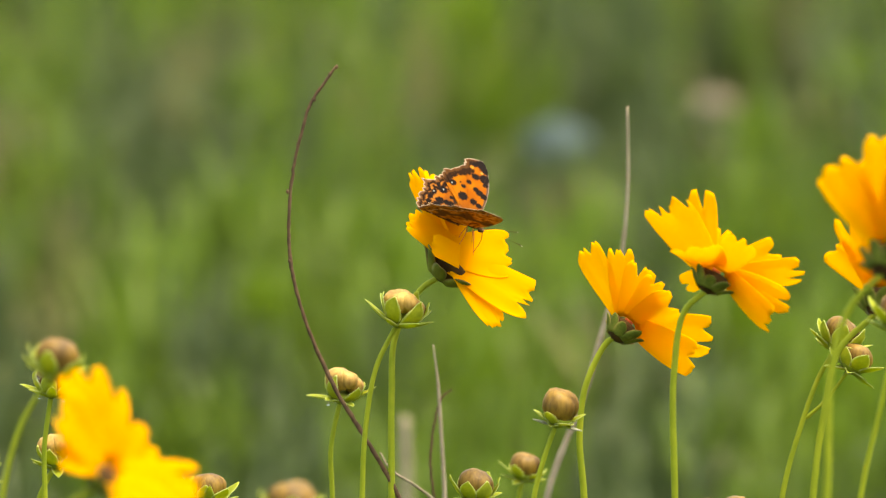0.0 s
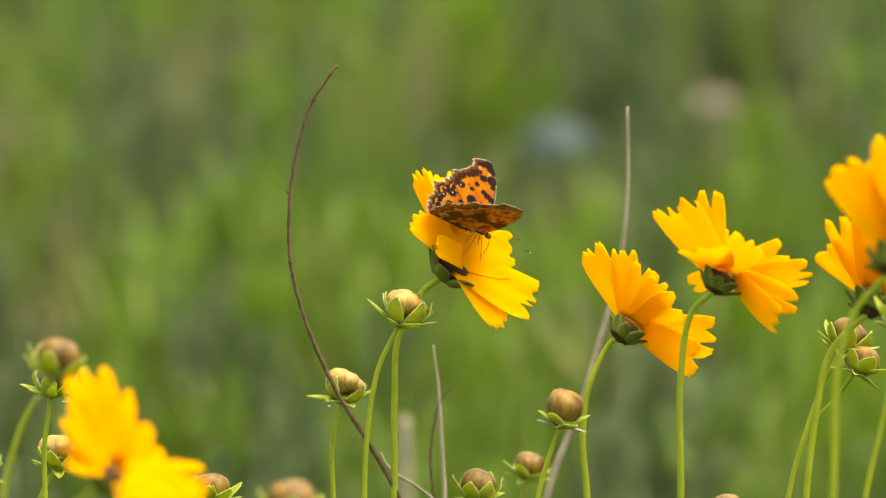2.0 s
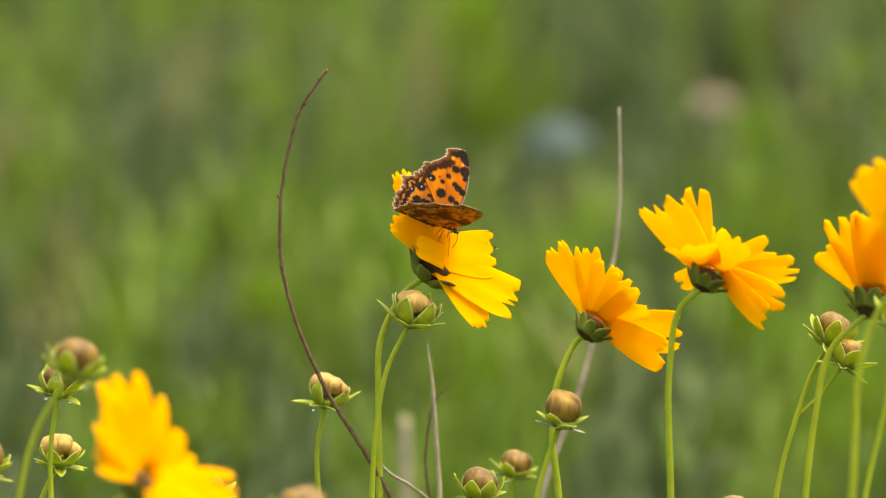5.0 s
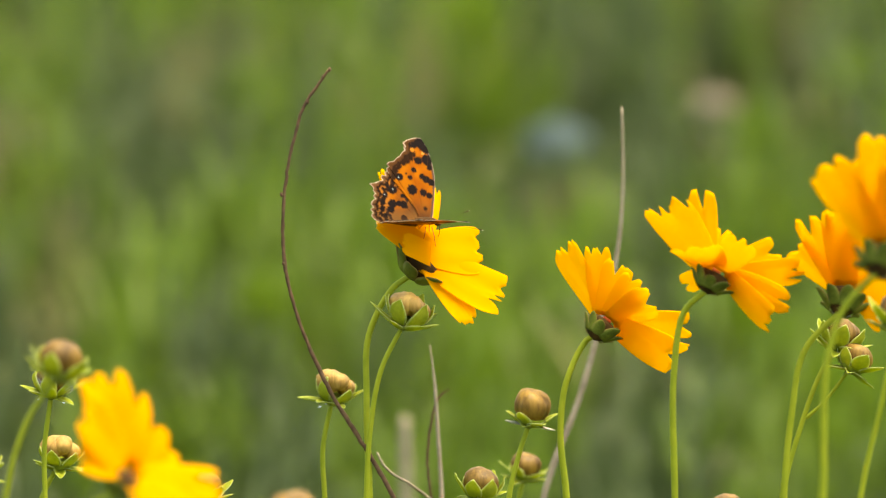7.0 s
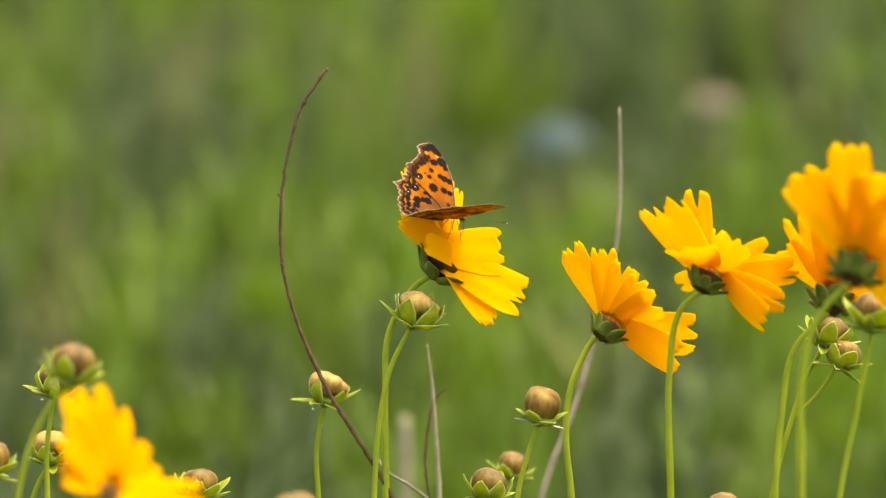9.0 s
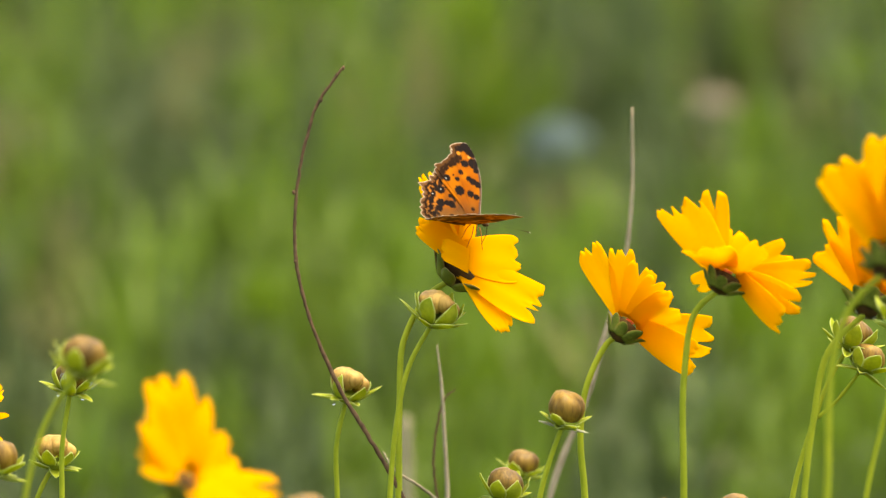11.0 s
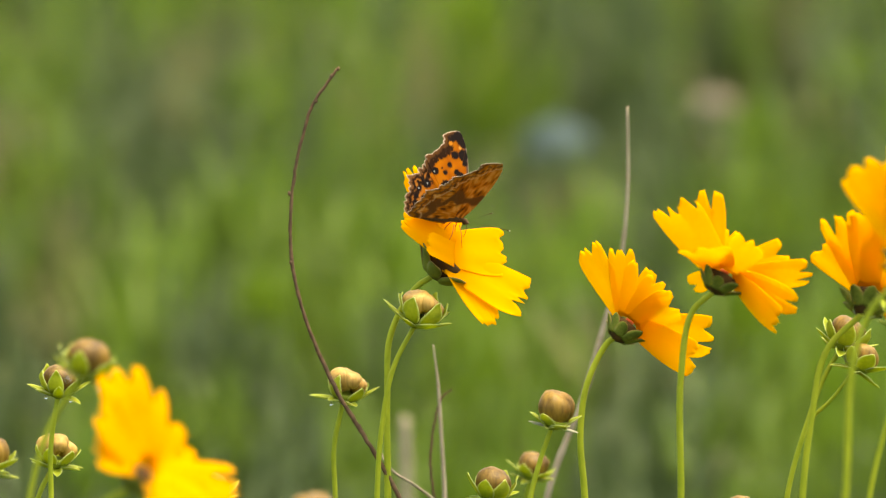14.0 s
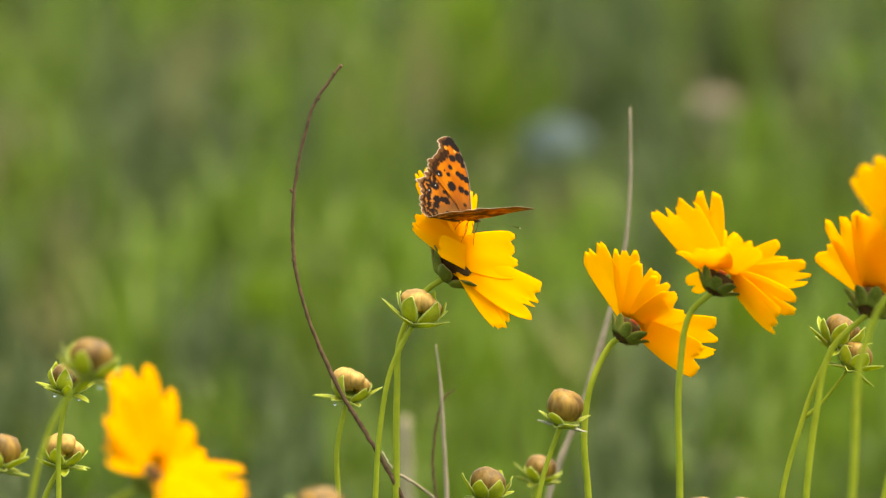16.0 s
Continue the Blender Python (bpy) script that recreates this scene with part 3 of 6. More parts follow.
HIND = [(2, 5), (-2.9, 27.6), (-13.3, 49.6), (-34.7, 83.7), (-59.2, 97.9), (-64.2, 93.8), (-62.4, 88.7), (-69.7, 89.2), (-72.3, 83.7), (-68.9, 79.8), (-76.8, 77.7), (-84.7, 74.6), (-95.1, 72.6), (-87.9, 64.4), (-90.2, 59.1), 
        (-86.0, 54.3), (-91.0, 49.6), (-87.2, 43.9), (-93.4, 40.0), (-96.2, 33.9), (-92.1, 28.3), (-98.0, 24.5), (-93.8, 18.2), (-98, 12), (-94, 6), (-88, 1.5), (-70, -1), (-42, -4), (-13, -5)]
FORE_SPOTS = [(-37.0, 86.4, 7.6), (-23.2, 93.5, 2.4), (-16.4, 85.9, 5.1), (-7.4, 101.0, 5.7), (-14.8, 62.9, 10.0), (6.3, 58.5, 7.2), (17.1, 53.3, 6.4), (7.1, 28.0, 4.2), (7.4, 89.0, 6.2), (15.3, 83.9, 7.6), (23.9, 78.3, 7.0), (3.7, 120.1, 8.2), (21.2, 121.5, 11.0), (24.3, 107.3, 6.0), (22.1, 143.1, 9.3), 
        (11.6, 154.7, 10.5), (-3.0, 150.2, 6.9)]
HIND_SPOTS = [(-73.5, 38.2, 4.6), (-76.5, 26.2, 4.6), (-61.5, 69.2, 4.4), (-69.5, 14.2, 4.0), (-51.8, 61.7, 8.6), (-67.9, 51.6, 5.6), (-34.6, 51.3, 4.4), (-33.9, 35.5, 7.2), (-42.5, 36.9, 6.1), (-55.3, 35.5, 8.8), (-58.8, 24.9, 6.9)]


def dense(outline, step=1.6):
    out = []
    for (a, b), (c, d) in zip(outline, outline[1:]):
        n = max(1, int(math.hypot(c - a, d - b) / step))
        out += [(a + (c - a) * k / n, b + (d - b) * k / n) for k in range(n)]
    return np.array(out + [outline[-1]])


def to_line(p, line):
    """Distance of points to a polyline, and how far along it."""
    d = np.linalg.norm(p[:, None, :] - line[None, :, :], axis=2)
    return d.min(1), d.argmin(1) * 1.6


def blend(col, other, amount):
    return col + (np.array(other) - col) * np.clip(amount, 0, 1)[:, None]


def grain(p, sx, sy, seed):
    return np.array([noise.noise(Vector((x * sx + seed, y * sy, seed * 1.7))) for x, y in p])


def wing_colors(p, fore, upper):
    """The wing's own pattern at points p: orange with dark marks above, mottled ochre and brown below."""
    outline = dense(FORE if fore else HIND)
    if fore:
        margin = outline[(outline[:, 1] > 93) & (outline[:, 0] < 12)]
        costa = outline[(outline[:, 0] > 12) & (outline[:, 1] > 10)]
    else:
        margin = outline[(outline[:, 0] < -57) & (outline[:, 1] > 1.2)]
        costa = None
    dm, along = to_line(p, margin)
    g1, g2 = grain(p, 0.06, 0.06, 3.1), grain(p, 0.3, 0.3, 7.7)
    tri = np.abs((along / 17.0) % 1.0 - 0.5) * 2
    if upper:
        col = np.tile([0.42, 0.130, 0.004], (len(p), 1))
        col = blend(col, (0.31, 0.082, 0.003), 0.5 + g1)
        near = np.hypot(p[:, 0] - 5, p[:, 1])
        col = blend(col, (0.115, 0.045, 0.013), (58 - near) / 44 if fore else (76 - near + 14 * g1) / 40)
        if fore:
            col = blend(col, (0.024, 0.010, 0.004), (19 + 6 * tri + 5 * g1 - dm) / 3 * (0.85 + 0.9 * g2))
            col = blend(col, (0.100, 0.042, 0.012), (7 + 3 * tri - dm) / 3 * (0.9 + 0.8 * g2))
        else:
            col = blend(col, (0.40, 0.145, 0.02), (30 - dm) / 6)
            col = blend(col, (0.19, 0.085, 0.022), (30 - p[:, 1] + 8 * g1) / 20)
            col = blend(col, (0.035, 0.018, 0.010), (3.4 - np.abs(dm - 32 + 8 * tri + 5 * g2)) / 1.8 * (0.6 + 2 * g1))
            col = blend(col, (0.11, 0.050, 0.020), (9 - 3 * tri - dm) / 3)
            col = blend(col, (0.022, 0.010, 0.005), (4.9 - np.abs(dm - 22 + 7 * tri + 3 * g2)) / 1.8)
            col = blend(col, (0.022, 0.010, 0.005), (3.7 - np.abs(dm - 11.5 + 6 * tri + 2 * g2)) / 1.8)
            col = blend(col, (0.16, 0.080, 0.030), (6 - 2 * tri - dm) / 2.5)
        col = blend(col, (0.55, 0.44, 0.31), (1.6 + g2 - dm) / 1.0)
        if costa is not None:
            dc, _ = to_line(p, costa)
            col = blend(col, (0.10, 0.06, 0.04), (5.5 + 2 * g2 - dc) / 2)
            col = blend(col, (0.42, 0.33, 0.25), (1.3 - dc) / 0.8)
            col = blend(col, (0.60, 0.22, 0.02), (5 - np.hypot(p[:, 0] + 4.9, p[:, 1] - 140.6)) / 2)
            col = blend(col, (0.62, 0.30, 0.06), (4 - np.hypot(p[:, 0] - 15.0, p[:, 1] - 134.8)) / 2)
        for x, y, r in (FORE_SPOTS if fore else HIND_SPOTS):
            d = np.hypot(p[:, 0] - x, (p[:, 1] - y)) * (1 + 0.22 * g2)
            col = blend(col, (0.012, 0.008, 0.007), (r + 0.6 - d) / 1.8)
        for x, y in (((-38.6, 85.3),) if fore else ((-51.8, 63.0), (-68.5, 52.6))):
            col = blend(col, (0.55, 0.58, 0.62), (1.5 - np.hypot(p[:, 0] - x, p[:, 1] - y)) / 0.9)
        veins = np.abs(np.sin(np.arctan2(p[:, 0] + 6, p[:, 1] + 14) * (15 if fore else 13)))
        col = blend(col, (0.30, 0.10, 0.02), (0.05 - veins) / 0.05 * 0.2)
    else:
        streak = grain(p, 0.20, 0.06, 11.3) * 0.8 + 0.5 * g1 if fore else grain(p, 0.07, 0.20, 12.9) * 0.8 + 0.5 * g1
        col = np.tile([0.58, 0.200, 0.015], (len(p), 1))
        col = blend(col, (0.74, 0.37, 0.075), streak * 2.4)
        col = blend(col, (0.12, 0.042, 0.009), -streak * 1.9)
        far = np.hypot(p[:, 0], p[:, 1])
        col = blend(col, (0.16, 0.07, 0.022), (13 - np.abs(far - 62 + 16 * g1)) / 5 * 0.8)
        col = blend(col, (0.14, 0.065, 0.025), (3.2 - np.abs(dm - 17 + 7 * tri)) / 2 * 0.75)
        col = blend(col, (0.78, 0.55, 0.28), (2.4 - np.abs(dm - 24 + 7 * tri)) / 2 * 0.6)
        col = blend(col, (0.20, 0.10, 0.035), (7 - dm) / 4 * 0.6)
        col = blend(col, (0.55, 0.44, 0.31), (1.6 + g2 - dm) / 1.0)
        veins = np.abs(np.sin(np.arctan2(p[:, 0] + 6, p[:, 1] + 14) * (15 if fore else 13)))
        col = blend(col, (0.30, 0.15, 0.05), (0.055 - veins) / 0.05 * 0.6)
    return col


WING = bpy.data.materials.new("wing_scales")
WING.use_nodes = True
wt = WING.node_tree
wb = wt.nodes["Principled BSDF"]
wa = wt.nodes.new("ShaderNodeAttribute")
wa.attribute_name = "pattern"
wnoise, wbump = wt.nodes.new("ShaderNodeTexNoise"), wt.nodes.new("ShaderNodeBump")
wnoise.inputs["Scale"].default_value = 4000
wbump.inputs["Strength"].default_value, wbump.inputs["Distance"].default_value = 0.3, 0.0001
wgam = wt.nodes.new("ShaderNodeGamma")
wgam.inputs[1].default_value = 1.0
wtr, wmix = wt.nodes.new("ShaderNodeBsdfTranslucent"), wt.nodes.new("ShaderNodeMixShader")
wb.inputs["Roughness"].default_value, wb.inputs["Specular IOR Level"].default_value = 0.8, 0.06
wmix.inputs[0].default_value = 0.34
for a, b in ((wa.outputs["Color"], wb.inputs["Base Color"]), (wa.outputs["Color"], wgam.inputs[0]), (wgam.outputs[0], wtr.inputs[0]), (wnoise.outputs["Fac"], wbump.inputs["Height"]), (wbump.outputs[0], wb.inputs["Normal"]),
             (wb.outputs[0], wmix.inputs[1]), (wtr.outputs[0], wmix.inputs[2]), (wmix.outputs[0], wt.nodes["Material Output"].inputs[0])):
    wt.links.new(a, b)


def wing(name, outline, fore, side, parent, lift):
    """A thin cambered wing with its upper and its under face. side: 1 for the left wing, -1 for the right one."""
    edge = dense(outline)
    hinge = np.array((8.0, 2.0) if fore else (-6.0, 2.0))
    steps = 62
    s = np.linspace(0.02, 1, steps) ** 0.8
    flat = (hinge[None, None, :] + (edge[None] - hinge) * s[:, None, None])
    n = len(edge)
    p = flat.reshape(-1, 2)
    z = lift + 5.0 * np.sin(np.clip(p[:, 1] / 175, 0, 1) * math.pi) * 0.6 - 2.0 * (np.sin(np.arctan2(p[:, 0] + 6, p[:, 1] + 14) * 15) * (0.08 + 0.75 * np.repeat(np.clip(s - 0.55, 0, 1), n)) + (p[:, 0] / 60) ** 2 * 0.5)
    rim = np.repeat(0.3 + 0.5 * (1 - s), n)
    verts = np.concatenate([np.stack([p[:, 0], side * p[:, 1], z + rim], 1), np.stack([p[:, 0], side * p[:, 1], z - rim], 1)]) * UNIT
    m = len(p)
    faces = []
    for i in range(steps - 1):
        for j in range(n - 1):
            a = i * n + j
            quad = (a, a + 1, a + n + 1, a + n)
            low = tuple(m + v for v in quad)
            faces += [quad[::-1], low] if side > 0 else [quad, low[::-1]]
    last = (steps - 1) * n
    for j in range(n - 1):
        q = (last + j, last + j + 1, m + last + j + 1, m + last + j)
        faces.append(q[::-1] if side > 0 else q)
    me = bpy.data.meshes.new(name)
    me.from_pydata(verts.tolist(), [], faces)
    me.materials.append(WING)
    col = np.concatenate([wing_colors(p, fore, True), wing_colors(p, fore, False)])
    attr = me.color_attributes.new("pattern", "FLOAT_COLOR", "POINT")
    attr.data.foreach_set("color", np.concatenate([col, np.ones((len(col), 1))], 1).astype(np.float32).ravel())
    me.polygons.foreach_set("use_smooth", [True] * len(me.polygons))
    ob = new(name, me)
    ob.parent = parent
    return ob


butterfly = thing("butterfly", (0.0076, 0.0, 0.3645), "orange black-spotted butterfly with ragged wings on a yellow flower", "butterfly")
part("abdomen", tube([(-0.0010, 0, 0.0008), (-0.005, 0, 0.0004), (-0.010, 0, 0.0002), (-0.0135, 0, 0.0002)], [0.0010, 0.0009, 0.0008, 0.0003], 12), WING_TRIM, butterfly)
part("thorax", turned([(0.0006, -0.0042), (0.0011, -0.0026), (0.0013, 0.0), (0.0012, 0.0022), (0.0007, 0.0036)], Vector((1, 0, 0)), Vector((0.0010, 0, 0.0013)), 16, 6, 0.05), WING_TRIM, butterfly, "hairy brown thorax")
head_part = part("head", turned([(0.0005, -0.0012), (0.0010, -0.0006), (0.0010, 0.0003), (0.0005, 0.0010)], Vector((1, 0, 0)), Vector((0.0054, 0, 0.0006)), 14), WING_TRIM, butterfly)
for side in (1, -1):
    part("eye", turned([(0.0002, -0.0005), (0.0005, -0.0001), (0.00045, 0.0003), (0.0001, 0.0005)], Vector((0.2, side, 0.1)), Vector((0.0058, side * 0.0010, 0.0008)), 12), TWIG, head_part)
    club = [(0.0060, side * 0.0005, 0.0010), (0.0105, side * 0.0022, 0.0012), (0.0148, side * 0.0044, 0.0020), (0.0190, side * 0.0066, 0.0024)]
    part("antenna", tube(club, [0.00003, 0.00002, 0.00002, 0.00004, 0.0002], 6), WING_TRIM, head_part, "thin dark antenna with a pale tip")
    part("antenna_tip", tube([club[-1], (0.0193, side * 0.0068, 0.0024), (0.0195, side * 0.0069, 0.0024)], [0.0002, 0.00016, 0.0001], 6, 3), PALE, head_part)
    for k, (x, reach) in enumerate(((0.0030, 0.0030), (0.0008, -0.0010))):
        part("leg", tube([(x, side * 0.0010, -0.0004), (x + reach * 0.4, side * 0.0026, -0.0034), (x + reach * 0.7, side * 0.0026, -0.0058), (x + reach * 1.0, side * 0.0030, -0.0080)], [0.00020, 0.00013, 0.0001, 0.00008], 6, 5), LEG, butterfly)
part("proboscis", tube([(0.0062, 0, 0.0), (0.0070, 0, -0.0030), (0.0066, 0, -0.0065), (0.0058, 0, -0.0095)], [0.00014, 0.00011, 0.0001, 0.00008], 6), TWIG, head_part)
fore_left, hind_left = wing("forewing", FORE, True, 1, butterfly, 0.8), wing("hindwing", HIND, False, 1, butterfly, -1.0)
fore_right, hind_right = wing("forewing", FORE, True, -1, butterfly, 0.8), wing("hindwing", HIND, False, -1, butterfly, -1.0)


# ---- twig and dry stems ----
def dry_stem(name, label, points, radii, material, knots=0.15, seed=0, kink=0.0):
    base = Vector(points[0])
    ob = thing(name, base, label, "dry stem")
    part("stalk", tube([Vector(p) - base for p in points], radii, 7, 10, knots=knots, seed=seed, kink=kink), material, ob)
    return ob


twig = dry_stem("bare_twig", "thin bare brown twig curving upwards", [(0.0289, 0.0000, 0.0000), (0.0149, 0.0000, 0.1514), (-0.0023, 0.0000, 0.2447), (-0.0149, 0.0000, 0.2738), (-0.0252, 0.0000, 0.2925), (-0.0356, 0.0000, 0.3095), (-0.0462, 0.0000, 0.3330), (-0.0515, 0.0000, 0.3524), (-0.0526, 0.0000, 0.3641), (-0.0518, 0.0000, 0.3815), (-0.0492, 0.0000, 0.3960), (-0.0450, 0.0000, 0.4096), (-0.0365, 0.0000, 0.4223)],
    [0.0011, 0.0010, 0.00082, 0.00074, 0.00066, 0.00062, 0.00058, 0.00054, 0.0005], TWIG, 0.3, 3, 0.00009)
for x, z, way in ((-0.0526, 0.3797, -1), (-0.0388, 0.4198, 1), (-0.0521, 0.3560, -1), (-0.0440, 0.4112, 1), (-0.0365, 0.4223, 1)):
    part("node", turned([(0.0001, -0.0009), (0.0006, -0.0003), (0.0006, 0.0003), (0.0001, 0.0009)], Vector((0.15 * way, 0, 1)), Vector((x + 0.0003 * way, -0.0003, z)) - twig.location, 10), TWIG, twig)
tall_stalk = dry_stem("dry_stalk", "tall grey-brown dry stalk behind the flowers", [(0.0141, 0.1400, 0.0000), (0.0202, 0.1400, 0.1179), (0.0389, 0.1400, 0.2524), (0.0513, 0.1400, 0.2863), (0.0585, 0.1400, 0.3115), (0.0653, 0.1400, 0.3388), (0.0677, 0.1400, 0.3618), (0.0676, 0.1400, 0.3952)],
    [0.0013, 0.0013, 0.0012, 0.0011, 0.0009, 0.0007, 0.0004], DRY, 0.25, 4)
short_stalk = dry_stem("dry_stalk", "short bleached dry stalk with a side shoot", [(0.0033, 0.0900, 0.0000), (0.0023, 0.0900, 0.1298), (0.0006, 0.0900, 0.2584), (-0.0008, 0.0900, 0.2836), (-0.0018, 0.0900, 0.3000), (-0.0035, 0.0900, 0.3144)],
    [0.0011, 0.0010, 0.0008, 0.0006, 0.0002], DRY, 0.15, 5)
shoot_base = short_stalk.location.copy()
part("side_shoot", tube([Vector(p) - shoot_base for p in ((-0.0012, 0.0900, 0.2423), (-0.0033, 0.0900, 0.2589), (-0.0045, 0.0900, 0.2723), (-0.0033, 0.0900, 0.2846), (-0.0004, 0.0900, 0.2949), (0.0033, 0.0900, 0.2984))], [0.0005, 0.0005, 0.0005, 0.0004, 0.0002], 6, kink=0.0001), TWIG, short_stalk)
part("side_shoot", tube([Vector(p) - shoot_base for p in ((0.0012, 0.0900, 0.2537), (-0.0044, 0.0750, 0.2614), (-0.0112, 0.0600, 0.2691), (-0.0187, 0.0500, 0.2758), (-0.0223, 0.0500, 0.2818))], [0.0006, 0.0005, 0.0005, 0.0003], 6, kink=0.0001), DRY, short_stalk)
blade_stalk = dry_stem("dry_stalk", "out-of-focus broad bleached stalk end", [(-0.0182, 0.8011, 0.0000), (-0.0185, 0.8011, 0.1368), (-0.0191, 0.8011, 0.1772)],
    [0.003, 0.003, 0.0028, 0.0024], DRY, 0.1, 6)

# ---- ground and grass ----
bm = bmesh.new()
xs = [-400, -60, -15] + [-5 + 0.5 * i for i in range(21)] + [15, 60, 400]
ys = [-300, -40, -8] + [-2 + 0.5 * i for i in range(33)] + [20, 60, 500]
grid = [[bm.verts.new((x, y, 0.02 * noise.noise(Vector((x * 0.7, y * 0.7, 0))) - 0.012)) for x in xs] for y in ys]
for a, b in zip(grid, grid[1:]):
    for i in range(len(xs) - 1):
        bm.faces.new((a[i], a[i + 1], b[i + 1], b[i]))
ground = new("ground", mesh_of("ground", bm, SOIL))
tagged(ground, "meadow soil under grass", "ground", kind="structure")


def grass(label, spots, material, seed, sweep=0.35):
    """spots: (x, y, spread, blades, height, width): blades fall about each spot."""
    rng = np.random.default_rng(seed)
    verts, faces = [], []
    for x, y, spread, count, height, width in spots:
        px, py = x + rng.normal(0, spread, count), y + rng.normal(0, spread * 1.3, count)
        hh, turn, lean = height * rng.uniform(0.45, 1.15, count), rng.uniform(0, 6.283, count), rng.normal(0, sweep, count)
        for i in range(count):
            c, s = math.cos(turn[i]), math.sin(turn[i])
            n0 = len(verts)
            for k, (v, w) in enumerate(((0, 0.7), (0.4, 1.0), (0.75, 0.7))):
                off = lean[i] * hh[i] * v * v
                cx, cy, cz = px[i] - s * off, py[i] + c * off, hh[i] * v * (1 - 0.15 * abs(lean[i]) * v) - 0.02
                verts += [(cx - c * width * w / 2, cy - s * width * w / 2, cz), (cx + c * width * w / 2, cy + s * width * w / 2, cz)]
            off = lean[i] * hh[i]
            verts.append((px[i] - s * off, py[i] + c * off, hh[i] * (1 - 0.15 * abs(lean[i])) - 0.02))
            faces += [(n0, n0 + 1, n0 + 3, n0 + 2), (n0 + 2, n0 + 3, n0 + 5, n0 + 4), (n0 + 4, n0 + 5, n0 + 6)]
    me = bpy.data.meshes.new("meadow_grass")
    me.from_pydata(verts, [], faces)
    me.materials.append(material)
    return tagged(new("meadow_grass", me), label, "grass", kind="stuff")


rng = random.Random(8)
bare = [Vector((0.1170, 3.5922, 0.0000)), Vector((0.3065, 4.1736, 0.0000))]


def hides_stone(x, y, h):
    return any(abs(x - p.x * (y + 1.79) / (p.y + 1.79)) < 0.055 and -1.6 < y - p.y < 0.06 and h > 0.03 + 0.12 * (p.y - y) for p in bare)


# low turf in small patches of fresh, dull and dry blades, with taller clumps standing in it
turf = {0: [], 1: [], 2: [], 3: []}
for k in range(5600):
    y = 0.58 / math.tan(radians(rng.uniform(3.6, 11.5))) - 1.79
    x = rng.uniform(-1, 1) * (0.42 + 0.19 * y)
    clump = rng.random() < 0.34
    h = rng.uniform(0.09, 0.27) * min(1.0, 0.25 + 0.25 * (y - 1.0)) if clump else rng.uniform(0.022, 0.06)
    if hides_stone(x, y, h):
        continue
    v = 0.8 * noise.noise(Vector((x * 12.0, y * 1.2, 3.3))) + 0.45 * noise.noise(Vector((x * 4.0, y * 0.6, 8.1))) + 0.12 * rng.gauss(0, 1)
    v -= 0.8 * math.exp(-((x + 0.27) / 0.13) ** 2 - ((y - 3.1) / 0.75) ** 2)
    v -= 1.0 * math.exp(-((x - 0.215) / 0.06) ** 2 - ((y - 3.35) / 0.55) ** 2)
    v -= 0.3 * math.exp(-((x + 0.06) / 0.05) ** 2 - ((y - 3.4) / 0.5) ** 2)
    v += 0.5 * math.exp(-((x - 0.065) / 0.035) ** 2 - ((y - 3.7) / 0.5) ** 2)
    v -= 0.9 * math.exp(-((x - 0.15) / 0.04) ** 2 - ((y - 3.0) / 0.3) ** 2)
    if x < -0.05:
        v += 0.16 * max(-1.0, min(1.0, (y - 3.4) / 1.2))
    d = noise.noise(Vector((x * 9.0, y * 1.3, 15.7))) + 0.10 * rng.gauss(0, 1)
    kind = 3 if d > 0.40 else 0 if v > 0.24 else 1 if v > -0.14 else 2
    turf[kind].append((x, y, 0.013 if clump else rng.uniform(0.02, 0.035), 16 if clump else 13, h, 0.007 if clump else 0.005))
grass("bright green meadow grass", turf[0], GRASS_BRIGHT, 1, 0.22)
grass("green meadow grass", turf[1], GRASS, 2, 0.25)
grass("dull dark green meadow grass", turf[2], GRASS_DARK, 3, 0.3)
grass("dry straw-coloured meadow grass", turf[3], STRAW, 5, 0.4)
wide = []
for k in range(2600):
    x, y = rng.uniform(-3.5, 3.5), rng.uniform(-2.6, 9.5)
    inside = abs(x) < 0.42 + 0.19 * y and 0.9 < y < 7.4
    if not inside and (y > -0.6 or math.hypot(x, y + 1.79) > 0.35):
        beside = max(abs(x) - 0.42 - 0.19 * max(y, 0.0), 0.9 - y, y - 7.4)   # the sward thins out away from the flowers
        wide.append((x, y, 0.09, int(36 + 90 * math.exp(-max(beside, 0.0) / 0.9)), (0.06 if y < 1.2 and abs(x) < 0.5 else 0.12) * rng.uniform(0.6, 1.2), 0.007))
far = []
for k in range(3600):
    x, y = rng.uniform(-10, 10), rng.uniform(-9, 22)
    if abs(x) > 3.4 or not -2.5 < y < 9.4:
        far.append((x, y, 0.2, 16, 0.13 * rng.uniform(0.6, 1.2), 0.012))
grass("thin meadow grass farther off", far, GRASS, 9)
grass("green meadow grass all round the flowers", wide[::3] + wide[1::6], GRASS, 4)
grass("dull meadow grass all round the flowers", wide[2::3] + wide[4::12], GRASS_DARK, 6)
grass("dry grass all round the flowers", wide[10::12], STRAW, 7)


def tufts(label, places, material, seed, blades=150, sweep=0.2):
    """places: (x, y, spread, height): dense tufts of one colour."""
    grass(label, [(x, y, spread, blades, height * 1.2, 0.007) for x, y, spread, height in places if not hides_stone(x, y, height)], material, seed, sweep)


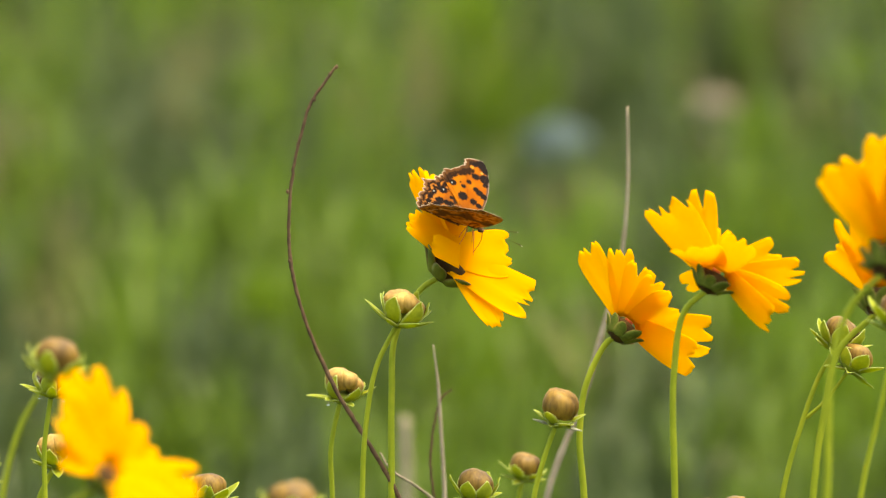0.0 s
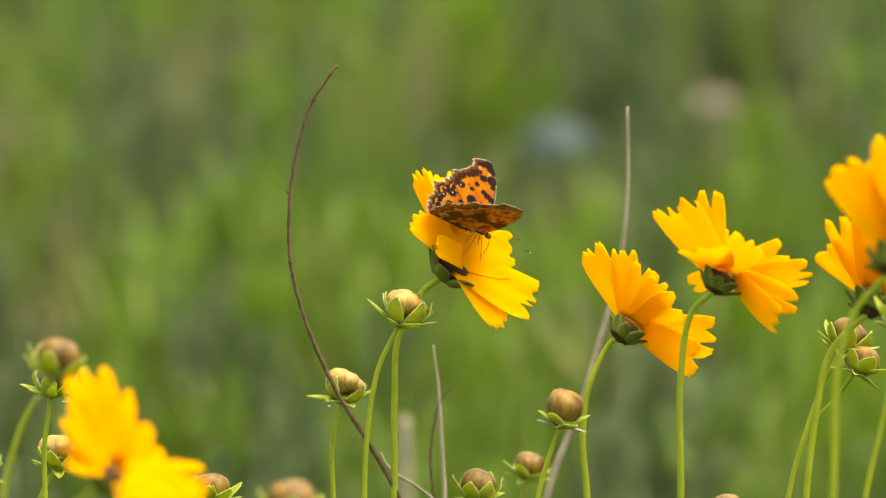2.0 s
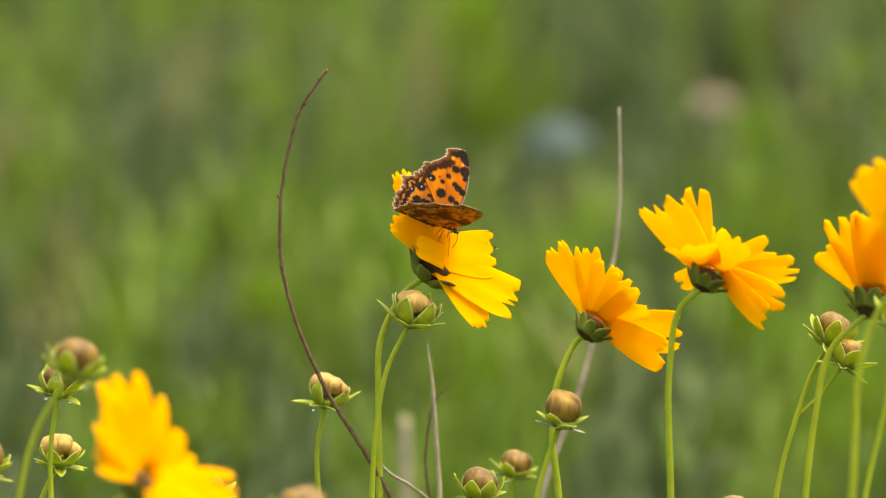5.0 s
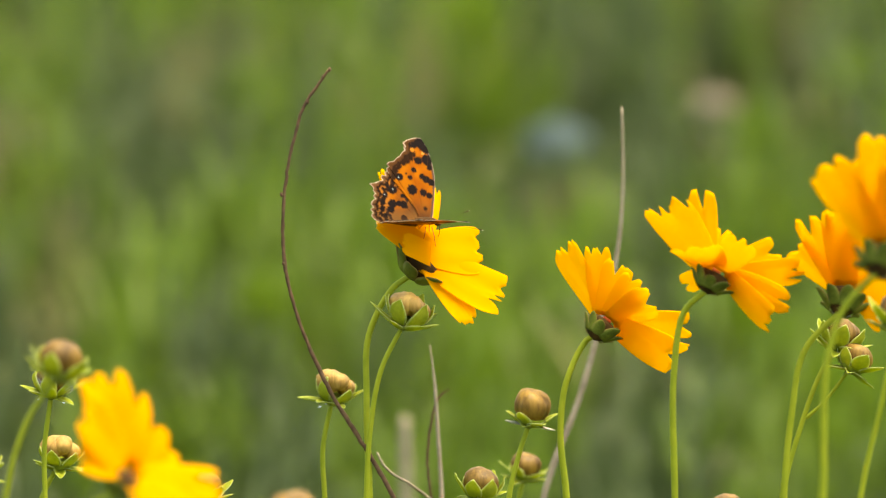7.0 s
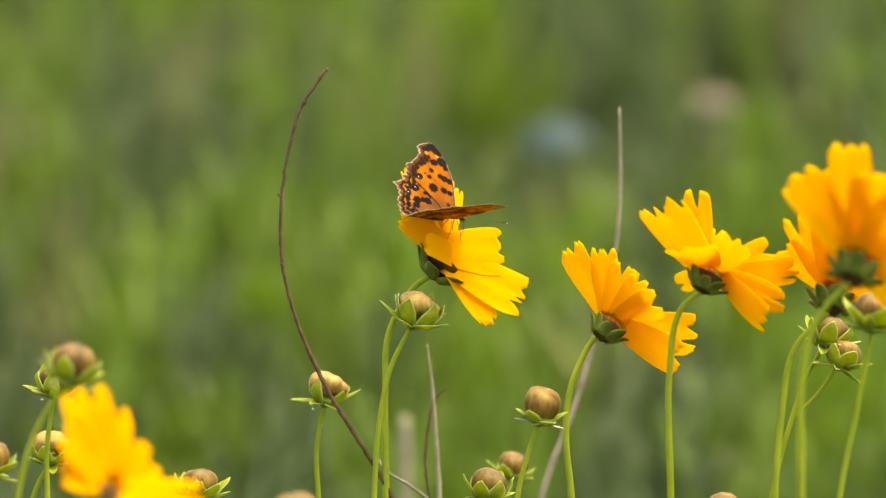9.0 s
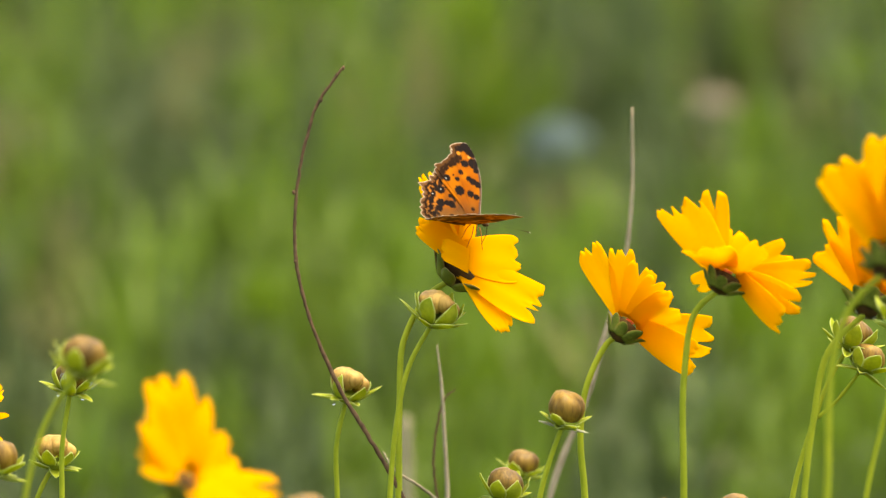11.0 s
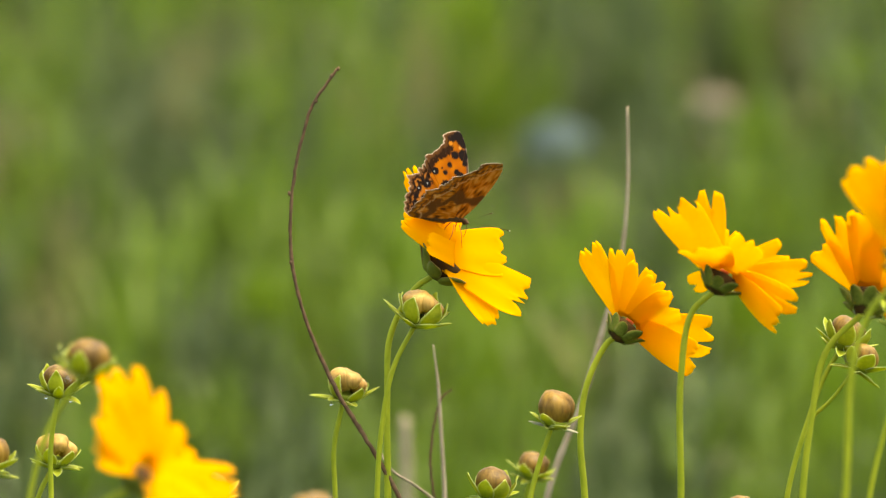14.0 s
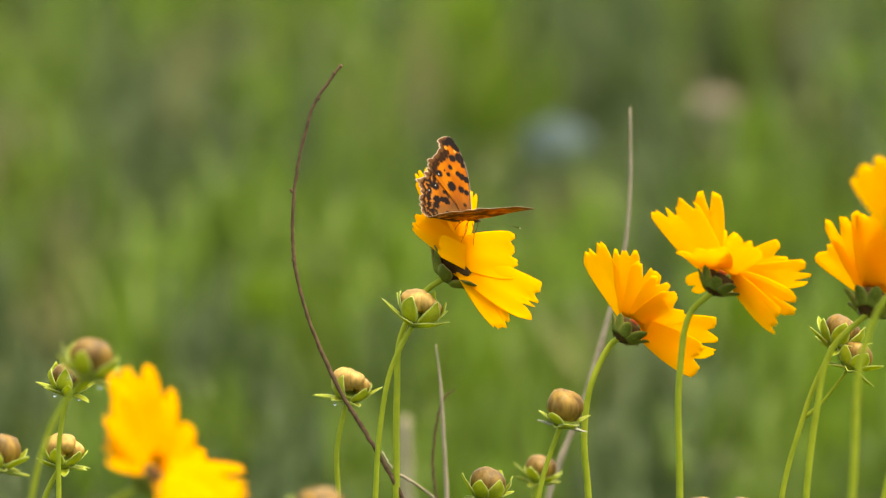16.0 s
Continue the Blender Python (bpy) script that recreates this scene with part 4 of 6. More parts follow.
tufts("bright green grass tufts", [(-0.226, 4.542, 0.015, 0.117), (-0.186, 3.296, 0.010, 0.125), (-0.171, 2.688, 0.011, 0.083), (0.029, 4.005, 0.017, 0.157), (0.023, 5.079, 0.017, 0.101), (0.310, 3.332, 0.010, 0.095), (0.228, 4.002, 0.014, 0.093), (-0.368, 2.862, 0.017, 0.092), (-0.370, 4.602, 0.018, 0.071), (0.062, 3.440, 0.014, 0.100), (-0.383, 3.658, 0.016, 0.067), (-0.068, 2.594, 0.014, 0.086), (0.435, 3.783, 0.014, 0.110), (0.117, 4.746, 0.021, 0.097), (-0.132, 2.216, 0.011, 0.074), (0.032, 2.073, 0.009, 0.062), (0.223, 2.216, 0.013, 0.074)], GRASS_BRIGHT, 11, 230)
tufts("dark green grass tufts", [(-0.262, 3.127, 0.026, 0.073), (-0.302, 4.009, 0.026, 0.079), (-0.354, 3.157, 0.007, 0.055), (-0.177, 4.464, 0.009, 0.046), (0.167, 3.826, 0.016, 0.076), (0.088, 3.303, 0.012, 0.054), (0.118, 2.640, 0.018, 0.060), (0.200, 3.450, 0.022, 0.080), (0.125, 3.200, 0.022, 0.060), (0.150, 3.060, 0.022, 0.060), (0.150, 3.300, 0.020, 0.060), (0.135, 2.420, 0.016, 0.060), (0.130, 2.780, 0.018, 0.060), (0.185, 3.250, 0.020, 0.070), (0.155, 3.500, 0.020, 0.070), (0.085, 2.420, 0.016, 0.050), (0.208, 3.636, 0.009, 0.053), (0.193, 3.111, 0.016, 0.054), (-0.013, 3.267, 0.012, 0.075), (-0.192, 2.032, 0.014, 0.056), (-0.035, 2.114, 0.013, 0.067), (0.092, 2.146, 0.011, 0.058), (-0.105, 2.569, 0.011, 0.054), (-0.299, 1.874, 0.013, 0.054), (0.306, 2.530, 0.014, 0.064), (-0.220, 1.754, 0.012, 0.044)], GRASS_DARK, 12, 260)
tufts("dry grey-brown grass tufts", [(-0.392, 4.150, 0.014, 0.051), (-0.072, 3.600, 0.014, 0.090), (-0.576, 5.334, 0.017, 0.053), (-0.247, 3.255, 0.010, 0.043), (-0.050, 3.141, 0.010, 0.036), (0.108, 2.851, 0.022, 0.075), (0.128, 2.950, 0.018, 0.060), (0.100, 2.560, 0.016, 0.060), (0.232, 5.049, 0.017, 0.076), (0.407, 4.350, 0.010, 0.136), (0.382, 3.625, 0.013, 0.080), (0.254, 3.499, 0.015, 0.059), (0.369, 4.392, 0.015, 0.046), (-0.191, 2.225, 0.010, 0.044), (-0.101, 3.606, 0.011, 0.060), (-0.128, 5.483, 0.018, 0.045), (0.538, 4.834, 0.013, 0.082), (-0.217, 1.577, 0.008, 0.025), (0.069, 2.608, 0.011, 0.043), (0.238, 2.837, 0.013, 0.046), (0.378, 3.107, 0.012, 0.066)], DEAD, 13, 220)
tufts("pale grass tufts, some dry, some with sky reflection in their colour", [(-0.246, 4.013, 0.018, 0.032), (-0.328, 3.255, 0.009, 0.043), (-0.516, 4.892, 0.016, 0.049), (-0.151, 4.475, 0.010, 0.100), (0.178, 4.695, 0.013, 0.040), (0.320, 4.400, 0.015, 0.030), (0.161, 1.971, 0.008, 0.032), (0.186, 1.641, 0.006, 0.034), (-0.227, 1.711, 0.006, 0.026), (-0.381, 5.245, 0.017, 0.043), (-0.439, 4.656, 0.013, 0.040), (-0.046, 3.993, 0.007, 0.043)], GRASS_SKY_PALE, 14, 150)


def stone(label, at, size, material, seed):
    """An uneven rounded stone, half sunk."""
    bm = bmesh.new()
    bmesh.ops.create_icosphere(bm, subdivisions=3, radius=1)
    for v in bm.verts:
        k = 1 + 0.25 * noise.noise(v.co * 1.3 + Vector((seed, 0, 0)))
        v.co = Vector((v.co.x * size[0] * k, v.co.y * size[1] * k, v.co.z * size[2] * k))
    ob = tagged(new("stone", mesh_of("stone", bm, material)), label, "stone")
    ob.location = (at[0], at[1], size[2] * 0.7)


stone("blue-grey stone lying among distant grass", (0.1170, 3.5922, 0.0000), (0.040, 0.030, 0.030), STONE, 1)
stone("pale stone lying among distant grass", (0.3065, 4.1736, 0.0000), (0.026, 0.03, 0.016), STONE_PALE, 2)


# ---- the motion of the plants and the butterfly ----
def sway(ob, rows):
    """rows: seconds, the base, and the turn about the line of sight in degrees."""
    walk(ob, [(t, pose(x, y, z, 0, turn, 0)) for t, x, y, z, turn in rows])


BUTTERFLY = [(0, 0.0078, 0.3680, 14.6, 21.9, 11.3, 28.6, 28.9),
             (0.3, 0.0065, 0.3675, 12.8, 23.2, 11.2, 30.3, 30.4),
             (0.5, 0.0053, 0.3671, 11.5, 24.2, 11.1, 31.6, 31.4),
             (0.7, 0.0024, 0.3669, 9.9, 24.1, 12.0, 31.4, 31.4),
             (1, -0.0010, 0.3662, 7.3, 23.9, 13.3, 31.0, 31.4),
             (1.3, 0.0072, 0.3651, 12.4, 25.0, 13.7, 31.2, 31.9),
             (1.5, 0.0078, 0.3651, 15.7, 25.9, 13.9, 31.3, 32.3),
             (1.7, 0.0055, 0.3658, 14.7, 25.1, 15.6, 33.8, 33.7),
             (2, 0.0105, 0.3660, 13.1, 24.1, 17.9, 37.7, 35.9),
             (2.3, 0.0097, 0.3663, 19.0, 19.6, 21.2, 29.0, 31.6),
             (2.5, 0.0081, 0.3673, 23.0, 16.7, 23.4, 23.3, 28.9),
             (2.7, 0.0086, 0.3671, 21.5, 17.8, 26.1, 28.5, 27.3),
             (3, 0.0115, 0.3680, 19.2, 19.6, 30.2, 36.4, 25.1),
             (3.3, 0.0093, 0.3677, 21.8, 18.4, 28.3, 41.6, 34.8),
             (3.5, 0.0085, 0.3681, 23.5, 17.7, 27.0, 45.1, 41.3),
             (3.7, 0.0096, 0.3676, 20.3, 21.8, 21.4, 44.2, 41.9),
             (4, 0.0098, 0.3673, 15.4, 28.0, 13.0, 42.9, 42.9),
             (4.2, 0.0045, 0.3670, 15.4, 28.1, 13.1, 43.4, 43.2),
             (6.3, -0.0021, 0.3691, 26.4, 5.4, 21.0, 29.7, 27.3),
             (6.5, 0.0009, 0.3692, 26.5, 5.5, 23.7, 34.0, 32.2),
             (6.7, 0.0032, 0.3682, 25.4, 5.4, 23.9, 36.0, 31.7),
             (7, -0.0068, 0.3686, 23.7, 5.4, 24.4, 38.7, 30.7),
             (7.3, -0.0038, 0.3691, 24.1, 3.6, 26.5, 34.3, 28.8),
             (7.5, -0.0087, 0.3695, 24.4, 2.4, 27.8, 31.1, 27.4),
             (7.7, -0.0124, 0.3708, 25.4, 3.3, 28.8, 28.7, 27.6),
             (7.8, -0.0043, 0.3700, 25.8, 3.8, 29.2, 27.4, 27.6),
             (8, 0.0131, 0.3686, 26.8, 4.8, 30.1, 25.0, 27.8),
             (8.2, 0.0108, 0.3686, 25.1, 4.3, 28.9, 27.6, 27.5),
             (8.3, 0.0055, 0.3690, 24.2, 4.0, 28.1, 29.0, 27.4),
             (8.5, -0.0034, 0.3695, 22.7, 3.6, 26.8, 31.6, 27.1),
             (8.7, 0.0015, 0.3696, 19.9, 5.1, 28.9, 32.5, 28.2),
             (8.8, 0.0012, 0.3698, 18.6, 5.9, 30.0, 32.9, 28.7),
             (9, 0.0019, 0.3704, 15.9, 7.5, 32.1, 33.8, 29.7),
             (9.2, 0.0118, 0.3693, 23.8, 8.7, 31.3, 32.0, 30.5),
             (11.3, 0.0082, 0.3687, 22.1, 8.3, 26.1, 33.6, 33.3),
             (11.5, 0.0063, 0.3705, 18.3, 6.9, 28.6, 30.1, 27.5),
             (11.7, 0.0181, 0.3683, 20.9, 7.4, 27.3, 30.2, 28.1),
             (11.8, 0.0208, 0.3681, 22.2, 7.6, 26.8, 30.4, 28.6),
             (12, 0.0190, 0.3680, 24.8, 8.2, 25.5, 30.6, 29.3),
             (12.2, 0.0072, 0.3704, 22.8, 7.2, 26.0, 29.7, 27.7),
             (12.3, 0.0061, 0.3706, 22.0, 6.9, 26.2, 29.2, 26.9),
             (12.5, 0.0129, 0.3699, 19.9, 5.9, 26.6, 28.3, 25.3),
             (12.7, 0.0179, 0.3694, 19.0, 4.7, 28.2, 32.1, 29.2),
             (12.8, 0.0170, 0.3694, 18.5, 4.2, 29.0, 34.0, 31.2),
             (13, 0.0083, 0.3697, 17.5, 3.1, 30.4, 37.8, 35.1),
             (13.2, 0.0050, 0.3708, 11.1, 5.1, 34.8, 44.1, 41.1),
             (13.3, 0.0112, 0.3684, 23.1, 13.5, 32.1, 55.9, 65.0),
             (13.5, 0.0158, 0.3686, 19.3, 10.3, 33.5, 57.3, 58.2),
             (13.7, 0.0062, 0.3700, 21.6, 8.8, 34.2, 34.3, 39.7),
             (13.8, 0.0021, 0.3700, 21.5, 9.2, 33.1, 40.8, 48.5),
             (14, 0.0028, 0.3694, 21.3, 10.1, 30.6, 53.7, 65.8),
             (14.2, 0.0110, 0.3694, 22.8, 9.2, 36.5, 35.5, 44.5),
             (14.3, 0.0115, 0.3700, 23.6, 8.7, 39.4, 26.4, 33.7),
             (14.5, 0.0039, 0.3700, 22.1, 7.0, 40.9, 49.7, 53.8),
             (14.7, -0.0010, 0.3702, 20.0, 5.6, 36.5, 54.4, 56.3),
             (15, 0.0087, 0.3696, 26.4, 4.1, 40.6, 33.4, 32.1),
             (15.2, 0.0070, 0.3701, 23.4, 3.4, 41.6, 36.8, 30.8),
             (15.3, 0.0056, 0.3700, 22.0, 3.1, 42.3, 38.4, 30.1),
             (15.5, 0.0073, 0.3698, 19.1, 2.6, 43.4, 41.8, 28.9),
             (15.7, 0.0101, 0.3693, 21.6, 5.0, 42.3, 39.2, 32.4),
             (16, 0.0074, 0.3699, 25.1, 8.7, 40.9, 35.2, 37.6)]


def motions():
    # seconds, place, lean, nose down, turn, lift of the left and of the right wings
    walk(butterfly, [(t, pose(x, 0, z, lean, nose, turn)) for t, x, z, lean, nose, turn, left, right in BUTTERFLY])
    for ob, side in ((fore_left, 1), (hind_left, 1), (fore_right, -1), (hind_right, -1)):
        walk(ob, [(row[0], pose(0, 0, 0, side * row[6 if side > 0 else 7], 0, 0)) for row in BUTTERFLY])
    sway(main_flower, [(0, -0.0186, 0.0000, 0.0000, 0.00), (0.3, -0.0186, 0.0000, -0.0000, -0.25), (0.5, -0.0186, 0.0000, -0.0002, -0.43), (0.7, -0.0186, 0.0000, 0.0005, -0.90), (1, -0.0186, 0.0000, 0.0013, -1.46), (1.3, -0.0186, 0.0000, -0.0000, -0.25), (1.5, -0.0186, 0.0000, -0.0001, -0.23), (1.7, -0.0186, 0.0000, 0.0002, -0.61), (2, -0.0186, 0.0000, -0.0002, 0.19), (2.3, -0.0186, 0.0000, -0.0003, 0.12), (2.5, -0.0186, 0.0000, 0.0003, -0.09), (2.7, -0.0186, 0.0000, -0.0002, 0.04), (3, -0.0186, 0.0000, -0.0000, 0.61), (3.3, -0.0186, 0.0000, -0.0005, 0.33), (3.5, -0.0186, 0.0000, 0.0001, 0.24), (3.7, -0.0186, 0.0000, -0.0005, 0.41), (4, -0.0186, 0.0000, -0.0010, 0.38), (4.2, -0.0186, 0.0000, -0.0015, -0.09), (6.3, -0.0186, 0.0000, 0.0010, -1.09), (6.5, -0.0186, 0.0000, 0.0010, -0.64), (6.7, -0.0186, 0.0000, -0.0001, -0.17), (7, -0.0186, 0.0000, 0.0002, -1.59), (7.3, -0.0186, 0.0000, 0.0006, -1.12), (7.5, -0.0186, 0.0000, 0.0010, -1.92), (7.7, -0.0186, 0.0000, 0.0018, -2.64), (7.8, -0.0186, 0.0000, 0.0008, -1.41), (8, -0.0186, 0.0000, -0.0011, 1.24), (8.2, -0.0186, 0.0000, -0.0009, 0.99), (8.3, -0.0186, 0.0000, -0.0004, 0.19), (8.5, -0.0186, 0.0000, 0.0003, -1.12), (8.7, -0.0186, 0.0000, 0.0001, -0.39), (8.8, -0.0186, 0.0000, 0.0001, -0.46), (9, -0.0186, 0.0000, 0.0005, -0.41), (9.2, -0.0186, 0.0000, -0.0001, 0.91), (11.3, -0.0186, 0.0000, -0.0014, 0.33), (11.5, -0.0186, 0.0000, 0.0007, 0.24), (11.7, -0.0186, 0.0000, -0.0017, 2.00), (11.8, -0.0186, 0.0000, -0.0020, 2.36), (12, -0.0186, 0.0000, -0.0023, 1.94), (12.2, -0.0186, 0.0000, -0.0003, 0.12), (12.3, -0.0186, 0.0000, -0.0002, -0.03), (12.5, -0.0186, 0.0000, -0.0013, 1.14), (12.7, -0.0186, 0.0000, -0.0016, 1.93), (12.8, -0.0186, 0.0000, -0.0015, 1.78), (13, -0.0186, 0.0000, -0.0010, 0.38), (13.2, -0.0186, 0.0000, -0.0001, -0.10), (13.3, -0.0186, 0.0000, -0.0008, 0.77), (13.5, -0.0186, 0.0000, -0.0014, 1.42), (13.7, -0.0186, 0.0000, -0.0002, 0.04), (13.8, -0.0186, 0.0000, 0.0002, -0.54), (14, -0.0186, 0.0000, 0.0005, -0.28), (14.2, -0.0186, 0.0000, -0.0008, 0.84), (14.3, -0.0186, 0.0000, -0.0008, 0.84), (14.5, -0.0186, 0.0000, -0.0001, -0.23), (14.7, -0.0186, 0.0000, 0.0003, -0.68), (15, -0.0186, 0.0000, -0.0010, 0.52), (15.2, -0.0186, 0.0000, -0.0004, 0.26), (15.3, -0.0186, 0.0000, -0.0002, 0.04), (15.5, -0.0186, 0.0000, -0.0002, 0.33), (15.7, -0.0186, 0.0000, -0.0008, 0.77), (16, -0.0186, 0.0000, -0.0002, 0.33)])
    sway(flower_b, [(0, 0.0493, -0.0118, 0.0000, 0.00), (0.3, 0.0493, -0.0118, -0.0001, 0.17), (0.5, 0.0493, -0.0118, -0.0001, -0.50), (0.7, 0.0493, -0.0118, 0.0002, -0.92), (1, 0.0493, -0.0118, -0.0001, -0.65), (1.3, 0.0493, -0.0118, 0.0000, -0.24), (1.5, 0.0493, -0.0118, 0.0001, -0.90), (1.7, 0.0493, -0.0118, 0.0001, -0.72), (2, 0.0493, -0.0118, -0.0002, 0.20), (2.3, 0.0493, -0.0118, -0.0000, -0.17), (2.5, 0.0493, -0.0118, -0.0003, -0.05), (2.7, 0.0493, -0.0118, -0.0001, 0.10), (3, 0.0493, -0.0118, -0.0003, 0.10), (3.3, 0.0493, -0.0118, -0.0001, 0.10), (3.5, 0.0493, -0.0118, -0.0003, 0.05), (3.7, 0.0493, -0.0118, 0.0001, -0.85), (4, 0.0493, -0.0118, 0.0006, -2.25), (6.5, 0.0493, -0.0118, 0.0001, -0.95), (6.7, 0.0493, -0.0118, 0.0003, -1.67), (7, 0.0493, -0.0118, 0.0004, -1.25), (7.3, 0.0493, -0.0118, 0.0005, -2.29), (7.5, 0.0493, -0.0118, 0.0009, -2.85), (7.7, 0.0493, -0.0118, 0.0005, -2.56), (7.8, 0.0493, -0.0118, 0.0004, -1.88), (8, 0.0493, -0.0118, -0.0004, 0.65), (8.2, 0.0493, -0.0118, 0.0001, -0.85), (8.3, 0.0493, -0.0118, 0.0001, -0.72), (8.5, 0.0493, -0.0118, -0.0002, -0.90), (8.7, 0.0493, -0.0118, 0.0000, -0.31), (8.8, 0.0493, -0.0118, 0.0002, -1.06), (9, 0.0493, -0.0118, 0.0001, -0.90), (11.5, 0.0493, -0.0118, -0.0001, 0.80), (11.7, 0.0493, -0.0118, -0.0003, 1.26), (11.8, 0.0493, -0.0118, -0.0004, 1.40), (12, 0.0493, -0.0118, 0.0001, 0.35), (12.2, 0.0493, -0.0118, -0.0002, 0.58), (12.3, 0.0493, -0.0118, -0.0003, 0.99), (12.5, 0.0493, -0.0118, 0.0002, 0.75), (12.7, 0.0493, -0.0118, -0.0001, 0.37), (12.8, 0.0493, -0.0118, -0.0001, 0.44), (13, 0.0493, -0.0118, 0.0002, 0.65), (13.2, 0.0493, -0.0118, -0.0001, 0.10), (13.3, 0.0493, -0.0118, -0.0001, 0.31), (13.5, 0.0493, -0.0118, 0.0000, 0.15), (13.7, 0.0493, -0.0118, -0.0001, 0.17), (13.8, 0.0493, -0.0118, -0.0001, 0.17), (14, 0.0493, -0.0118, 0.0000, 0.05), (14.2, 0.0493, -0.0118, -0.0001, 0.17), (14.3, 0.0493, -0.0118, -0.0001, 0.24), (14.5, 0.0493, -0.0118, -0.0002, 0.40), (14.7, 0.0493, -0.0118, -0.0001, 0.17), (15, 0.0493, -0.0118, -0.0000, -0.05), (15.2, 0.0493, -0.0118, -0.0001, 0.24), (15.3, 0.0493, -0.0118, -0.0001, 0.44), (15.5, 0.0493, -0.0118, -0.0001, 0.75), (15.7, 0.0493, -0.0118, -0.0002, 0.65), (16, 0.0493, -0.0118, -0.0002, 0.30)])
    sway(flower_c, [(0, 0.0768, -0.0550, 0.0000, 0.00), (0.3, 0.0768, -0.0550, 0.0000, -0.04), (0.5, 0.0768, -0.0550, -0.0001, -0.64), (0.7, 0.0768, -0.0550, 0.0003, -1.07), (1, 0.0768, -0.0550, 0.0001, -0.91), (1.3, 0.0768, -0.0550, 0.0001, -0.31), (1.5, 0.0768, -0.0550, 0.0002, -0.46), (1.7, 0.0768, -0.0550, 0.0002, -0.66), (2, 0.0768, -0.0550, -0.0002, 0.41), (2.3, 0.0768, -0.0550, -0.0001, 0.44), (2.5, 0.0768, -0.0550, 0.0003, 0.00), (2.7, 0.0768, -0.0550, -0.0000, 0.24), (3, 0.0768, -0.0550, -0.0003, 1.00), (3.3, 0.0768, -0.0550, -0.0001, 0.51), (3.5, 0.0768, -0.0550, 0.0003, 0.09), (3.7, 0.0768, -0.0550, -0.0001, 0.58), (4, 0.0768, -0.0550, 0.0004, 0.46), (4.2, 0.0768, -0.0550, 0.0008, -0.32), (6.3, 0.0768, -0.0550, -0.0000, -0.18), (6.5, 0.0768, -0.0550, 0.0002, -0.32), (6.7, 0.0768, -0.0550, 0.0000, 0.03), (7, 0.0768, -0.0550, 0.0000, 0.00), (7.3, 0.0768, -0.0550, 0.0003, -1.00), (7.5, 0.0768, -0.0550, 0.0006, -1.23), (7.7, 0.0768, -0.0550, 0.0003, -1.07), (7.8, 0.0768, -0.0550, 0.0001, -0.24), (8, 0.0768, -0.0550, -0.0002, 1.28), (8.2, 0.0768, -0.0550, -0.0001, 0.72), (8.3, 0.0768, -0.0550, -0.0001, 0.38), (8.5, 0.0768, -0.0550, -0.0003, -0.23), (8.7, 0.0768, -0.0550, 0.0000, -0.04), (8.8, 0.0768, -0.0550, 0.0001, -0.11), (9, 0.0768, -0.0550, -0.0001, -0.27), (9.2, 0.0768, -0.0550, -0.0001, 0.50), (11.3, 0.0768, -0.0550, -0.0001, 0.65), (11.5, 0.0768, -0.0550, -0.0003, 0.83), (11.7, 0.0768, -0.0550, -0.0004, 1.61), (11.8, 0.0768, -0.0550, -0.0005, 2.10), (12, 0.0768, -0.0550, -0.0002, 1.89), (12.2, 0.0768, -0.0550, -0.0002, 1.00), (12.3, 0.0768, -0.0550, -0.0001, 0.58), (12.5, 0.0768, -0.0550, 0.0002, 0.70), (12.7, 0.0768, -0.0550, -0.0003, 1.48), (12.8, 0.0768, -0.0550, -0.0003, 1.55), (13, 0.0768, -0.0550, -0.0002, 1.29), (13.2, 0.0768, -0.0550, -0.0001, 0.44), (13.3, 0.0768, -0.0550, 0.0000, 0.10), (13.5, 0.0768, -0.0550, -0.0002, 0.33), (13.7, 0.0768, -0.0550, -0.0001, 0.51), (13.8, 0.0768, -0.0550, -0.0001, 0.51), (14, 0.0768, -0.0550, -0.0002, 0.42), (14.2, 0.0768, -0.0550, -0.0000, 0.24), (14.3, 0.0768, -0.0550, -0.0000, 0.24), (14.5, 0.0768, -0.0550, -0.0004, 0.52), (14.7, 0.0768, -0.0550, -0.0001, 0.51), (15, 0.0768, -0.0550, -0.0002, 0.15), (15.2, 0.0768, -0.0550, -0.0000, 0.17), (15.3, 0.0768, -0.0550, -0.0001, 0.44), (15.5, 0.0768, -0.0550, -0.0005, 1.29), (15.7, 0.0768, -0.0550, -0.0002, 1.00), (16, 0.0768, -0.0550, -0.0005, 0.33)])
